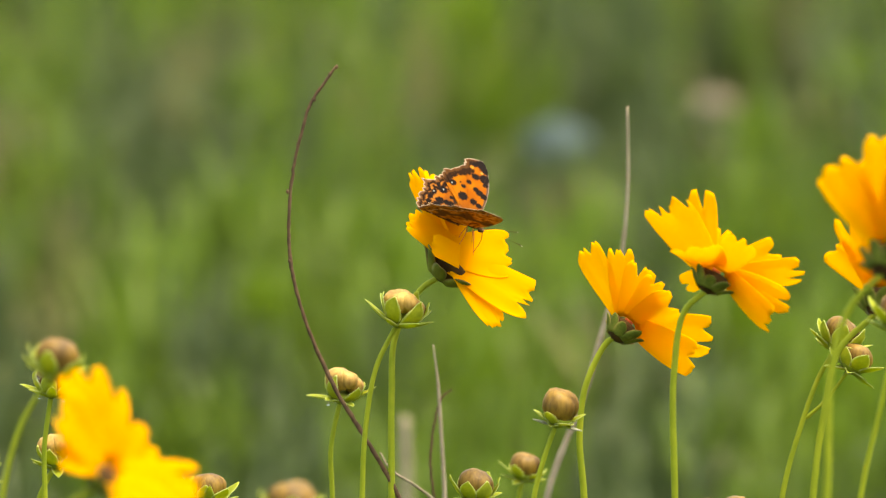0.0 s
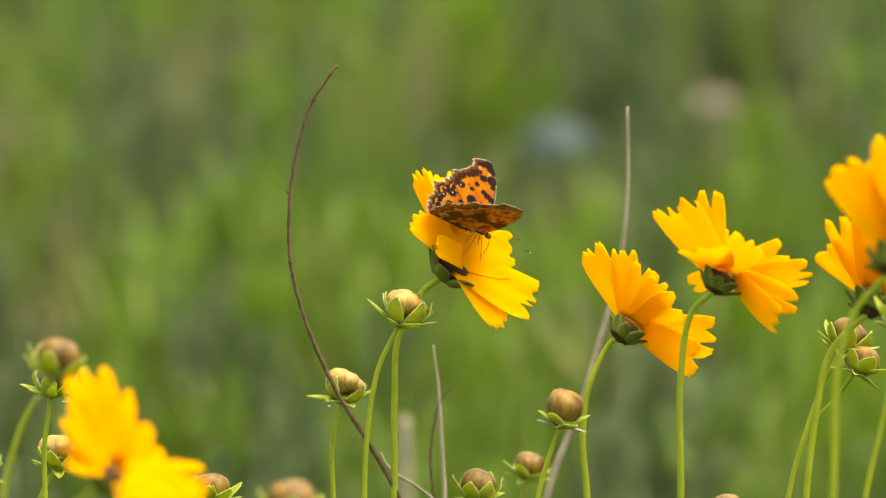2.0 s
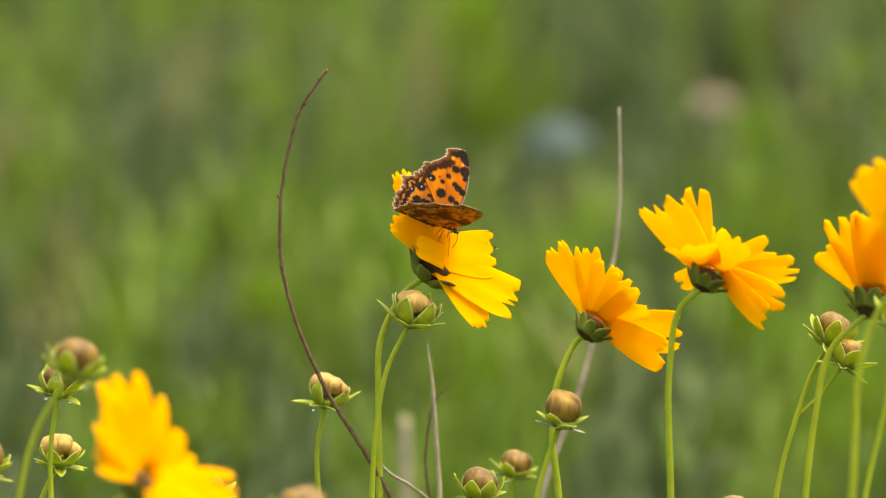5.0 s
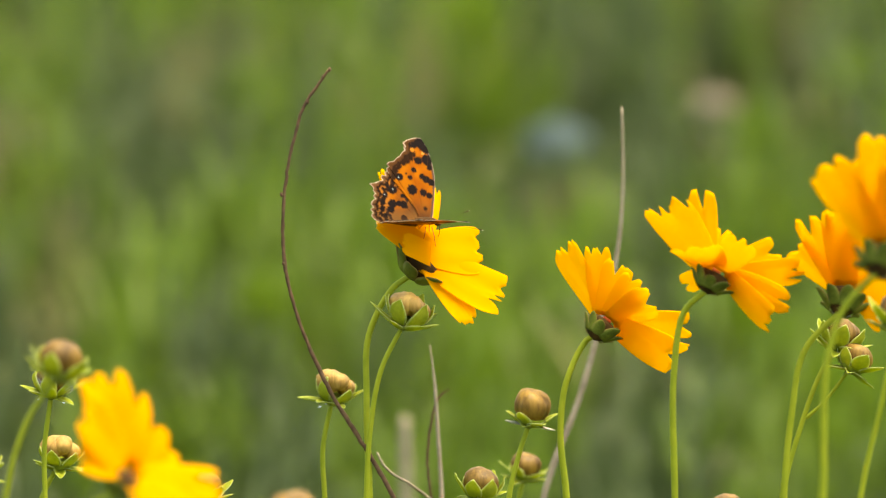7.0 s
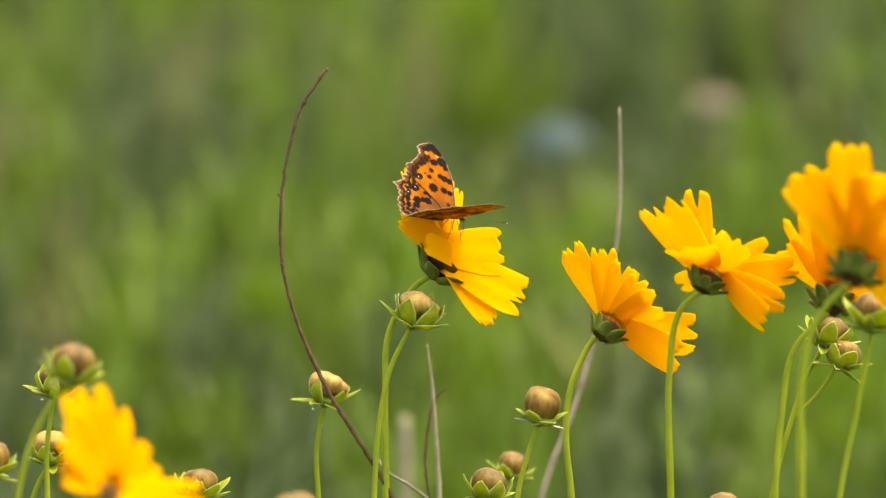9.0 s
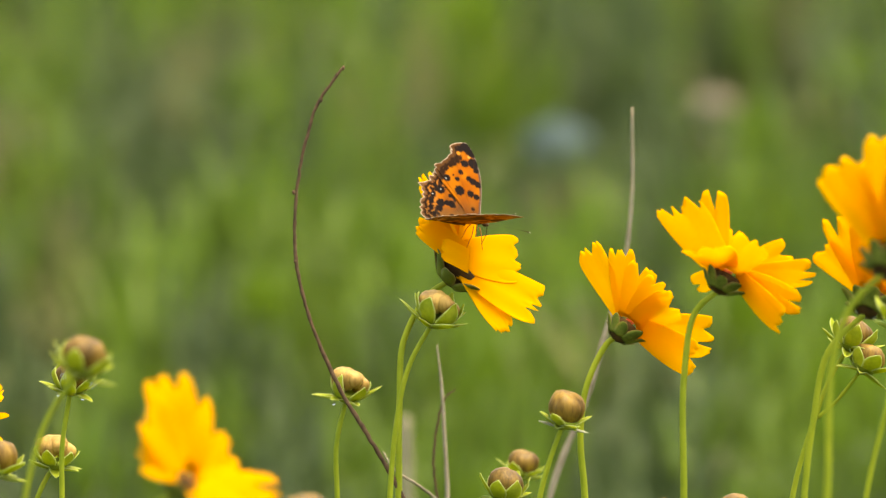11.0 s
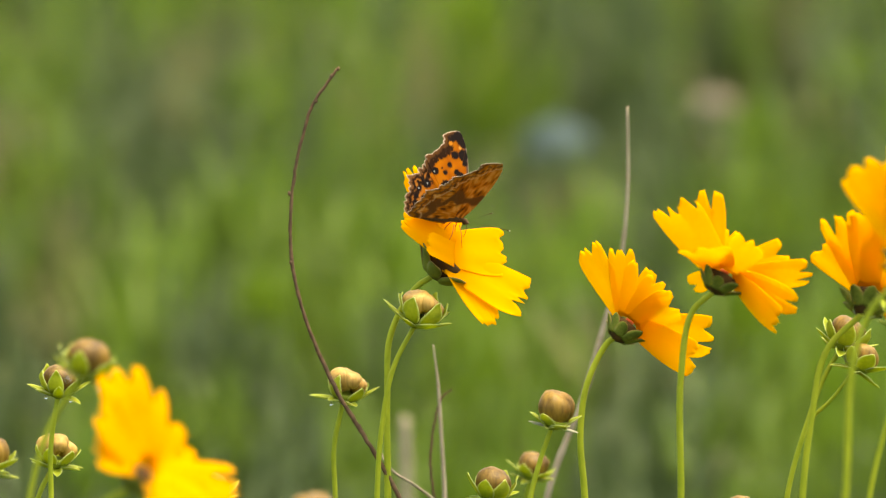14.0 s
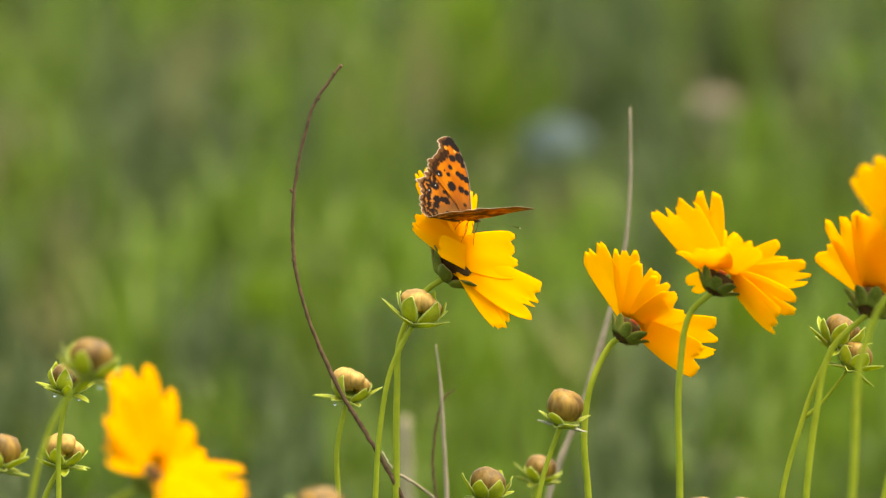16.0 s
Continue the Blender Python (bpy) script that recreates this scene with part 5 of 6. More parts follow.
    sway(flower_d, [(0, 0.1129, -0.0600, 0.0002, 2.55), (0.3, 0.1129, -0.0600, 0.0001, 2.03), (0.5, 0.1129, -0.0600, -0.0002, 1.06), (0.7, 0.1129, -0.0600, -0.0003, 0.07), (1, 0.1129, -0.0600, 0.0002, -0.33), (1.3, 0.1129, -0.0600, -0.0002, 0.83), (1.5, 0.1129, -0.0600, 0.0001, 1.81), (1.7, 0.1129, -0.0600, 0.0001, 2.11), (2, 0.1129, -0.0600, -0.0000, 2.09), (2.3, 0.1129, -0.0600, 0.0001, 2.11), (2.5, 0.1129, -0.0600, 0.0001, 2.83), (2.7, 0.1129, -0.0600, 0.0003, 3.24), (3, 0.1129, -0.0600, -0.0001, 3.01), (3.3, 0.1129, -0.0600, 0.0002, 2.63), (3.5, 0.1129, -0.0600, 0.0000, 2.64), (3.7, 0.1129, -0.0600, 0.0002, 2.56), (4, 0.1129, -0.0600, -0.0001, 1.95), (6.5, 0.1129, -0.0600, -0.0002, 2.22), (6.7, 0.1129, -0.0600, 0.0000, 1.73), (7, 0.1129, -0.0600, -0.0001, 0.60), (7.3, 0.1129, -0.0600, -0.0003, 0.15), (7.5, 0.1129, -0.0600, -0.0002, -0.88), (7.7, 0.1129, -0.0600, -0.0008, -2.33), (7.8, 0.1129, -0.0600, -0.0006, -1.28), (8, 0.1129, -0.0600, -0.0005, 0.93), (8.2, 0.1129, -0.0600, 0.0006, 4.97), (8.3, 0.1129, -0.0600, 0.0006, 4.89), (8.5, 0.1129, -0.0600, -0.0002, 3.62), (8.7, 0.1129, -0.0600, -0.0001, 1.13), (8.8, 0.1129, -0.0600, -0.0006, -1.28), (9, 0.1129, -0.0600, -0.0000, -0.00), (9.2, 0.1129, -0.0600, -0.0003, 1.43), (11.3, 0.1129, -0.0600, -0.0000, 1.97), (11.5, 0.1129, -0.0600, -0.0001, 1.72), (11.7, 0.1129, -0.0600, 0.0002, 2.48), (11.8, 0.1129, -0.0600, 0.0005, 4.44), (12, 0.1129, -0.0600, 0.0019, 5.92), (12.2, 0.1129, -0.0600, 0.0008, 5.87), (12.3, 0.1129, -0.0600, 0.0005, 4.06), (12.5, 0.1129, -0.0600, 0.0001, 1.42), (12.7, 0.1129, -0.0600, -0.0002, 0.90), (12.8, 0.1129, -0.0600, 0.0001, 1.96), (13, 0.1129, -0.0600, 0.0007, 4.06), (13.3, 0.1129, -0.0600, 0.0006, 4.74), (13.5, 0.1129, -0.0600, 0.0003, 2.82), (13.7, 0.1129, -0.0600, -0.0003, 0.30), (13.8, 0.1129, -0.0600, -0.0003, 0.23), (14, 0.1129, -0.0600, 0.0001, 1.85), (14.2, 0.1129, -0.0600, 0.0005, 4.29), (14.5, 0.1129, -0.0600, 0.0000, 3.61), (14.7, 0.1129, -0.0600, 0.0000, 1.81), (15, 0.1129, -0.0600, -0.0001, 1.06), (15.2, 0.1129, -0.0600, 0.0001, 2.41), (15.3, 0.1129, -0.0600, 0.0004, 3.61), (15.5, 0.1129, -0.0600, 0.0005, 4.27), (15.7, 0.1129, -0.0600, 0.0004, 3.84), (16, 0.1129, -0.0600, 0.0000, 2.09)])
    sway(flower_e, [(0, 0.1083, -0.2, 0.0029, 1.47), (0.5, 0.1083, -0.2, 0.0019, 0.84), (1, 0.1083, -0.2, 0.002, 1.11), (1.5, 0.1083, -0.2, 0.0027, 1.51), (2, 0.1083, -0.2, 0.0028, 1.79), (2.5, 0.1083, -0.2, 0.0029, 1.51), (3, 0.1083, -0.2, 0.0034, 2.3), (3.5, 0.1083, -0.2, 0.003, 2.1), (4, 0.1083, -0.2, 0.0026, 2.42), (4.2, 0.1083, -0.2, 0.0026, 3.13), (6.3, 0.1083, -0.2, 0.0039, 2.25), (6.5, 0.1083, -0.2, 0.0041, 2.13), (7, 0.1083, -0.2, 0.0031, 1.22), (7.5, 0.1083, -0.2, 0.004, 2.05), (8, 0.1083, -0.2, 0.0025, 1.03), (8.5, 0.1083, -0.2, 0.003, 2.61), (9, 0.1083, -0.2, 0, 0), (9.2, 0.1083, -0.2, 0.0037, 2.37), (11.3, 0.1083, -0.2, 0.0028, 1.42), (11.5, 0.1083, -0.2, 0.0032, 2.5), (12, 0.1083, -0.2, 0.0042, 3.78), (12.5, 0.1083, -0.2, 0.0023, 2.87), (13, 0.1083, -0.2, 0.0038, 3.19), (13.5, 0.1083, -0.2, 0.0018, 2.44), (14, 0.1083, -0.2, 0.0029, 2.52), (14.5, 0.1083, -0.2, 0.0019, 1.81), (15, 0.1083, -0.2, 0.0029, 2.6), (15.5, 0.1083, -0.2, 0.003, 2.2), (16, 0.1083, -0.2, 0.0034, 2.91)])
    sway(flower_f, [(0, -0.1040, -0.3062, -0.0009, -3.95), (0.5, -0.1040, -0.3062, -0.0010, -4.59), (1, -0.1040, -0.3062, -0.0013, -4.46), (1.5, -0.1040, -0.3062, -0.0007, -3.32), (2, -0.1040, -0.3062, -0.0009, -3.65), (2.5, -0.1040, -0.3062, -0.0001, -3.08), (3, -0.1040, -0.3062, -0.0001, -2.90), (3.5, -0.1040, -0.3062, -0.0011, -2.27), (4, -0.1040, -0.3062, -0.0013, -2.19), (4.2, -0.1040, -0.3062, -0.0020, -1.89), (6.5, -0.1040, -0.3062, -0.0023, -2.89), (7, -0.1040, -0.3062, -0.0018, -2.94), (7.5, -0.1040, -0.3062, -0.0022, -3.48), (8, -0.1040, -0.3062, -0.0040, -4.07), (8.5, -0.1040, -0.3062, -0.0031, -3.53), (9, -0.1040, -0.3062, -0.0062, -3.82), (9.2, -0.1040, -0.3062, -0.0017, -2.80), (11.3, -0.1040, -0.3062, -0.0017, -0.05), (11.5, -0.1040, -0.3062, 0.0010, -0.89), (12, -0.1040, -0.3062, -0.0003, -0.59), (12.5, -0.1040, -0.3062, -0.0000, 0.00), (13, -0.1040, -0.3062, -0.0003, -1.68), (13.5, -0.1040, -0.3062, -0.0011, -0.68), (14, -0.1040, -0.3062, -0.0005, -2.15), (14.5, -0.1040, -0.3062, -0.0009, -1.94), (15, -0.1040, -0.3062, -0.0008, -2.28), (15.5, -0.1040, -0.3062, -0.0011, -2.06), (16, -0.1040, -0.3062, -0.0001, -1.68)])
    sway(flower_g, [(0, -0.1764, 0.02, 0, -3.2), (1, -0.1764, 0.02, 0, -3.6), (2, -0.1764, 0.02, 0, -3.1), (3, -0.1764, 0.02, 0, -2.7), (4.2, -0.1764, 0.02, 0, -2.3), (6.3, -0.1764, 0.02, 0, -3), (7.5, -0.1764, 0.02, 0, -3.4), (9.2, -0.1764, 0.02, 0, -2.6), (10.3, -0.1764, 0.02, 0, -1.4), (11.3, -0.1764, 0.02, 0, 0.2), (11.5, -0.1764, 0.02, 0, -0.3), (12, -0.1764, 0.02, 0, 0), (12.3, -0.1764, 0.02, 0, -1.2), (13, -0.1764, 0.02, 0, -1.5), (14, -0.1764, 0.02, 0, -2), (15, -0.1764, 0.02, 0, -2.2), (16, -0.1764, 0.02, 0, -2.1)])
    sway(bud_a, [(0, -0.0283, -0.01, 0, 0), (0.5, -0.0283, -0.01, -0.0002, 0.25), (1, -0.0283, -0.01, -0.0001, -0.35), (1.5, -0.0283, -0.01, 0, 0.2), (2, -0.0283, -0.01, 0, 0.15), (2.5, -0.0283, -0.01, -0.0002, 0.3), (3, -0.0283, -0.01, 0, 0.15), (3.5, -0.0283, -0.01, -0.0001, 0.65), (4, -0.0283, -0.01, -0.0001, 0.7), (6.5, -0.0283, -0.01, -0.0005, 0.45), (7, -0.0283, -0.01, -0.0008, 0.3), (7.5, -0.0283, -0.01, -0.0005, 0.25), (8, -0.0283, -0.01, -0.0005, 0.4), (8.5, -0.0283, -0.01, -0.0005, 0.2), (9, -0.0283, -0.01, -0.0004, 0.85), (9.2, -0.0283, -0.01, -0.0004, 0.6), (11.3, -0.0283, -0.01, 0.0005, 2.05), (11.5, -0.0283, -0.01, 0.0005, 1.35), (12, -0.0283, -0.01, 0.0006, 1.55), (12.5, -0.0283, -0.01, 0.0003, 0.8), (13, -0.0283, -0.01, 0.0006, 1.55), (13.5, -0.0283, -0.01, -0.0001, 0.54), (14, -0.0283, -0.01, 0.0001, 1.05), (14.5, -0.0283, -0.01, 0.0003, 0.64), (15, -0.0283, -0.01, 0.0003, 0.8), (15.5, -0.0283, -0.01, 0.0004, 0.95), (16, -0.0283, -0.01, 0.0004, 0.95)])
    sway(bud_b, [(0, -0.037, 0.03, 0, 0), (0.5, -0.037, 0.03, -0.0003, -0.12), (1, -0.037, 0.03, -0.0006, -0.51), (1.5, -0.037, 0.03, -0.0006, -0.57), (2, -0.037, 0.03, -0.0003, 0.06), (2.5, -0.037, 0.03, -0.0003, -0.23), (3, -0.037, 0.03, -0.0003, 0.06), (3.5, -0.037, 0.03, -0.0003, 0), (4, -0.037, 0.03, -0.0024, -1.25), (6.5, -0.037, 0.03, -0.0006, -0.51), (7, -0.037, 0.03, -0.0006, -0.57), (7.5, -0.037, 0.03, -0.0039, -1.08), (8, -0.037, 0.03, 0, 0.11), (8.5, -0.037, 0.03, -0.0006, -0.68), (9, -0.037, 0.03, -0.0012, -1.02), (9.2, -0.037, 0.03, 0, 0.11), (11.3, -0.037, 0.03, 0.0003, 0.49), (11.5, -0.037, 0.03, 0.0004, 0.66), (12, -0.037, 0.03, 0.0003, 0.37), (12.5, -0.037, 0.03, 0.0006, 0.49), (13, -0.037, 0.03, 0.0003, 0.37), (13.5, -0.037, 0.03, 0, 0.21), (14, -0.037, 0.03, 0, 0.21), (14.5, -0.037, 0.03, 0, 0.32), (15, -0.037, 0.03, -0.0003, -0.08), (15.5, -0.037, 0.03, 0, 0.43), (16, -0.037, 0.03, 0, 0.43)])
    sway(bud_c, [(0, 0.0225, -0.0335, 0.0000, 0.00), (0.3, 0.0225, -0.0335, -0.0003, -0.28), (0.5, 0.0225, -0.0335, -0.0001, -0.38), (0.7, 0.0225, -0.0335, -0.0002, -0.55), (1, 0.0225, -0.0335, 0.0003, -1.31), (1.3, 0.0225, -0.0335, -0.0004, -0.09), (1.5, 0.0225, -0.0335, -0.0001, -0.27), (1.7, 0.0225, -0.0335, -0.0003, -0.46), (2, 0.0225, -0.0335, -0.0002, 0.27), (2.3, 0.0225, -0.0335, -0.0005, 0.18), (2.5, 0.0225, -0.0335, -0.0003, -0.11), (2.7, 0.0225, -0.0335, -0.0004, -0.00), (3, 0.0225, -0.0335, -0.0004, 0.54), (3.3, 0.0225, -0.0335, -0.0005, 0.18), (3.5, 0.0225, -0.0335, -0.0003, 0.16), (3.7, 0.0225, -0.0335, -0.0005, 0.18), (4, 0.0225, -0.0335, -0.0007, 0.66), (6.5, 0.0225, -0.0335, -0.0002, -0.69), (6.7, 0.0225, -0.0335, -0.0004, -0.00), (7, 0.0225, -0.0335, -0.0004, -1.73), (7.3, 0.0225, -0.0335, -0.0003, -0.37), (7.5, 0.0225, -0.0335, -0.0001, -1.84), (7.7, 0.0225, -0.0335, 0.0005, -2.84), (7.8, 0.0225, -0.0335, 0.0001, -1.47), (8, 0.0225, -0.0335, -0.0011, 1.11), (8.2, 0.0225, -0.0335, -0.0008, 1.28), (8.3, 0.0225, -0.0335, -0.0005, 0.37), (8.5, 0.0225, -0.0335, -0.0006, -1.08), (8.7, 0.0225, -0.0335, -0.0001, -0.92), (8.8, 0.0225, -0.0335, -0.0005, 0.18), (9, 0.0225, -0.0335, 0.0003, -1.12), (9.2, 0.0225, -0.0335, -0.0008, 1.06), (11.5, 0.0225, -0.0335, -0.0005, 0.29), (11.7, 0.0225, -0.0335, -0.0010, 1.92), (11.8, 0.0225, -0.0335, -0.0013, 2.66), (12, 0.0225, -0.0335, -0.0014, 1.76), (12.2, 0.0225, -0.0335, -0.0004, -0.09), (12.3, 0.0225, -0.0335, -0.0004, -0.18), (12.5, 0.0225, -0.0335, -0.0005, 1.11), (12.7, 0.0225, -0.0335, -0.0011, 2.02), (12.8, 0.0225, -0.0335, -0.0009, 1.65), (13, 0.0225, -0.0335, -0.0008, 0.40), (13.2, 0.0225, -0.0335, -0.0004, -0.18), (13.3, 0.0225, -0.0335, -0.0007, 0.92), (13.5, 0.0225, -0.0335, -0.0010, 1.33), (13.7, 0.0225, -0.0335, -0.0005, 0.27), (13.8, 0.0225, -0.0335, -0.0001, -0.92), (14, 0.0225, -0.0335, -0.0007, -0.25), (14.2, 0.0225, -0.0335, -0.0008, 1.19), (14.3, 0.0225, -0.0335, -0.0007, 1.01), (14.5, 0.0225, -0.0335, -0.0001, -0.25), (14.7, 0.0225, -0.0335, -0.0002, -0.73), (15, 0.0225, -0.0335, -0.0010, 0.62), (15.2, 0.0225, -0.0335, -0.0006, 0.46), (15.3, 0.0225, -0.0335, -0.0004, 0.09), (15.5, 0.0225, -0.0335, 0.0000, 0.07), (15.7, 0.0225, -0.0335, -0.0008, 1.28), (16, 0.0225, -0.0335, -0.0002, 0.29)])
    sway(bud_d, [(0, 0.0273, 0.1, 0, 0), (0.5, 0.0273, 0.1, -0.0003, -0.61), (1, 0.0273, 0.1, -0.0006, -1.23), (1.5, 0.0273, 0.1, -0, -0.75), (2, 0.0273, 0.1, 0.0003, 0.34), (2.5, 0.0273, 0.1, 0.0003, -0.14), (3, 0.0273, 0.1, 0.0007, 0.68), (3.5, 0.0273, 0.1, 0.0006, -0.14), (4, 0.0273, 0.1, 0.0019, 0.47), (4.2, 0.0273, 0.1, 0.0012, -0.68), (6.5, 0.0273, 0.1, 0.0006, -0.57), (7, 0.0273, 0.1, 0, 0.04), (7.5, 0.0273, 0.1, 0.0004, -1.52), (8, 0.0273, 0.1, 0.0013, 1.2), (8.5, 0.0273, 0.1, -0.0006, -0.7), (9, 0.0273, 0.1, 0.0003, -0.91), (11.3, 0.0273, 0.1, 0.001, 0.24), (11.5, 0.0273, 0.1, 0.0001, 1.33), (12, 0.0273, 0.1, 0.0015, 2.15), (12.5, 0.0273, 0.1, 0.001, 0.72), (13, 0.0273, 0.1, 0.0007, 1.4), (13.5, 0.0273, 0.1, 0.0003, 0.24), (14, 0.0273, 0.1, 0.0003, 0.65), (14.5, 0.0273, 0.1, 0, 0.59), (15, 0.0273, 0.1, 0, 0.04), (15.5, 0.0273, 0.1, 0.0004, 1.06), (16, 0.0273, 0.1, -0.0008, 1.2)])
    sway(bud_e, [(0, 0.0091, 0, 0, 0), (0.5, 0.0091, 0, 0, 0.37), (1, 0.0091, 0, 0, -0.43), (1.5, 0.0091, 0, 0.0003, -0.19), (2, 0.0091, 0, 0, 0.19), (2.5, 0.0091, 0, 0.0003, 0.43), (3, 0.0091, 0, -0.0003, -0.25), (3.5, 0.0091, 0, 0.0006, 0.81), (4, 0.0091, 0, 0.0006, 0.5), (6.5, 0.0091, 0, 0.0003, 0.25), (7, 0.0091, 0, 0.0006, 0.37), (7.5, 0.0091, 0, 0.0006, 0.43), (8, 0.0091, 0, 0.0006, 0), (8.5, 0.0091, 0, 0, 0.5), (9, 0.0091, 0, 0.0003, 0.93), (11.5, 0.0091, 0, 0.0008, 2.18), (12, 0.0091, 0, 0.001, 1.06), (12.5, 0.0091, 0, 0.0009, 0.31), (13, 0.0091, 0, 0.0011, 2.24), (13.5, 0.0091, 0, 0.0003, 0.07), (14, 0.0091, 0, 0.0007, 1.24), (14.5, 0.0091, 0, 0.0003, 0.56), (15, 0.0091, 0, 0.0006, 0.75), (15.5, 0.0091, 0, 0.0004, 1.18), (16, 0.0091, 0, 0.0006, 0.87)])
    sway(bud_f, [(0, -0.1272, -0.1998, -0.0012, -3.51), (0.5, -0.1272, -0.1998, -0.0016, -4.11), (1, -0.1272, -0.1998, -0.0015, -3.98), (1.5, -0.1272, -0.1998, -0.0012, -3.55), (2, -0.1272, -0.1998, -0.0012, -3.45), (2.5, -0.1272, -0.1998, -0.0009, -3.16), (3, -0.1272, -0.1998, -0.0009, -3.07), (3.5, -0.1272, -0.1998, -0.0007, -2.47), (4, -0.1272, -0.1998, -0.0007, -2.38), (6.5, -0.1272, -0.1998, -0.0018, -3.12), (7, -0.1272, -0.1998, -0.0018, -3.33), (7.5, -0.1272, -0.1998, -0.0021, -3.69), (8, -0.1272, -0.1998, -0.0027, -4.06), (8.5, -0.1272, -0.1998, -0.0016, -2.72), (9, -0.1272, -0.1998, -0.0027, -2.69), (9.2, -0.1272, -0.1998, -0.0012, -3.24), (11.5, -0.1272, -0.1998, -0.0002, -1.60), (12, -0.1272, -0.1998, -0.0007, -0.83), (12.5, -0.1272, -0.1998, 0.0000, 0.00), (13, -0.1272, -0.1998, -0.0010, -1.86), (13.5, -0.1272, -0.1998, -0.0009, -0.73), (14, -0.1272, -0.1998, -0.0011, -1.95), (14.5, -0.1272, -0.1998, -0.0014, -2.12), (15, -0.1272, -0.1998, -0.0012, -2.16), (15.5, -0.1272, -0.1998, -0.0011, -2.04), (16, -0.1272, -0.1998, -0.0008, -1.83)])
    sway(bud_g, [(0, -0.1459, 0.01, -0.0017, 0.08), (0.5, -0.1459, 0.01, -0.0029, 0.2), (1, -0.1459, 0.01, -0.0029, -0.16), (1.5, -0.1459, 0.01, -0.0017, 0.02), (2, -0.1459, 0.01, -0.002, 0.14), (2.5, -0.1459, 0.01, -0.0019, 0.44), (3, -0.1459, 0.01, -0.0017, 0.14), (3.5, -0.1459, 0.01, -0.0018, 0.74), (4, -0.1459, 0.01, -0.0011, 0.2), (6.5, -0.1459, 0.01, -0.0023, 0.42), (7, -0.1459, 0.01, -0.002, 0.24), (7.5, -0.1459, 0.01, -0.0012, -0.12), (8, -0.1459, 0.01, -0.0012, -0.3), (8.5, -0.1459, 0.01, -0.0028, -0.36), (9, -0.1459, 0.01, -0.0006, -0.3), (11.5, -0.1459, 0.01, -0.0021, 0.12), (12, -0.1459, 0.01, -0.001, 0.78), (12.5, -0.1459, 0.01, 0, 0), (13, -0.1459, 0.01, -0.0016, 0.66), (13.5, -0.1459, 0.01, -0.0012, 0.12), (14, -0.1459, 0.01, -0.0015, 0), (14.5, -0.1459, 0.01, -0.0014, 0.42), (15, -0.1459, 0.01, -0.0009, -0.18), (15.5, -0.1459, 0.01, -0.002, 0.48), (16, -0.1459, 0.01, -0.0014, 0.48)])
    sway(bud_j, [(0, -0.1374, -0.01, -0.0003, -0.54), (0.5, -0.1374, -0.01, -0.0007, -0.54), (1, -0.1374, -0.01, -0.0006, -0.26), (1.5, -0.1374, -0.01, -0.0003, -0.44), (2, -0.1374, -0.01, -0.0003, -0.54), (2.5, -0.1374, -0.01, -0.0003, -0.23), (3, -0.1374, -0.01, -0, 0.06), (3.5, -0.1374, -0.01, 0, 0.41), (4, -0.1374, -0.01, -0.0002, 0.2), (6.5, -0.1374, -0.01, -0.0007, -0.4), (7, -0.1374, -0.01, -0.0007, -0.54), (7.5, -0.1374, -0.01, -0.0003, -0.4), (8, -0.1374, -0.01, -0.0011, -1.11), (8.5, -0.1374, -0.01, -0.0007, -0.47), (9, -0.1374, -0.01, -0.0007, -0.37), (11.3, -0.1374, -0.01, 0.0007, 0.7), (11.5, -0.1374, -0.01, 0.0003, 0.22), (12, -0.1374, -0.01, 0.0014, 1.08), (12.5, -0.1374, -0.01, 0, 0), (13, -0.1374, -0.01, 0.0007, 0.7), (13.5, -0.1374, -0.01, -0.0006, 0.05), (14, -0.1374, -0.01, -0.0003, -0.11), (14.5, -0.1374, -0.01, 0.0004, 0.43), (15, -0.1374, -0.01, -0.0003, -0.22), (15.5, -0.1374, -0.01, 0.0007, 0.49), (16, -0.1374, -0.01, 0.0004, 0.43)])
    sway(bud_k, [(0, -0.1537, -0.08, -0.0009, -2.21), (1.5, -0.1537, -0.08, -0.0009, -2.21), (2.5, -0.1537, -0.08, -0.0006, -1.85), (3.5, -0.1537, -0.08, -0.0005, -1.31), (4, -0.1537, -0.08, -0.0006, -1.42), (6.5, -0.1537, -0.08, -0.0006, -1.78), (7, -0.1537, -0.08, -0.0009, -2.06), (8, -0.1537, -0.08, -0.0009, -2.21), (9, -0.1537, -0.08, -0.0005, -1.21), (11.5, -0.1537, -0.08, -0.0003, -0.38), (12, -0.1537, -0.08, 0.0019, 0.71), (12.5, -0.1537, -0.08, 0, -0), (13, -0.1537, -0.08, 0.0009, 0.22), (13.5, -0.1537, -0.08, -0.0001, -0.82), (14, -0.1537, -0.08, 0.0007, -1.21), (14.5, -0.1537, -0.08, 0.0008, -0.66), (15, -0.1537, -0.08, 0.0004, -1.15), (15.5, -0.1537, -0.08, 0.001, -0.71), (16, -0.1537, -0.08, 0.0016, -0.49)])
    sway(bud_l, [(0, -0.0897, 0, -0.0015, 0.61), (1.5, -0.0897, 0, -0.0014, 0.85), (3.5, -0.0897, 0, -0.0015, 0.61), (7, -0.0897, 0, -0.0008, 0.2), (9, -0.0897, 0, 0, 0), (12, -0.0897, 0, -0.0007, 0.61), (16, -0.0897, 0, -0.0011, 0.61)])
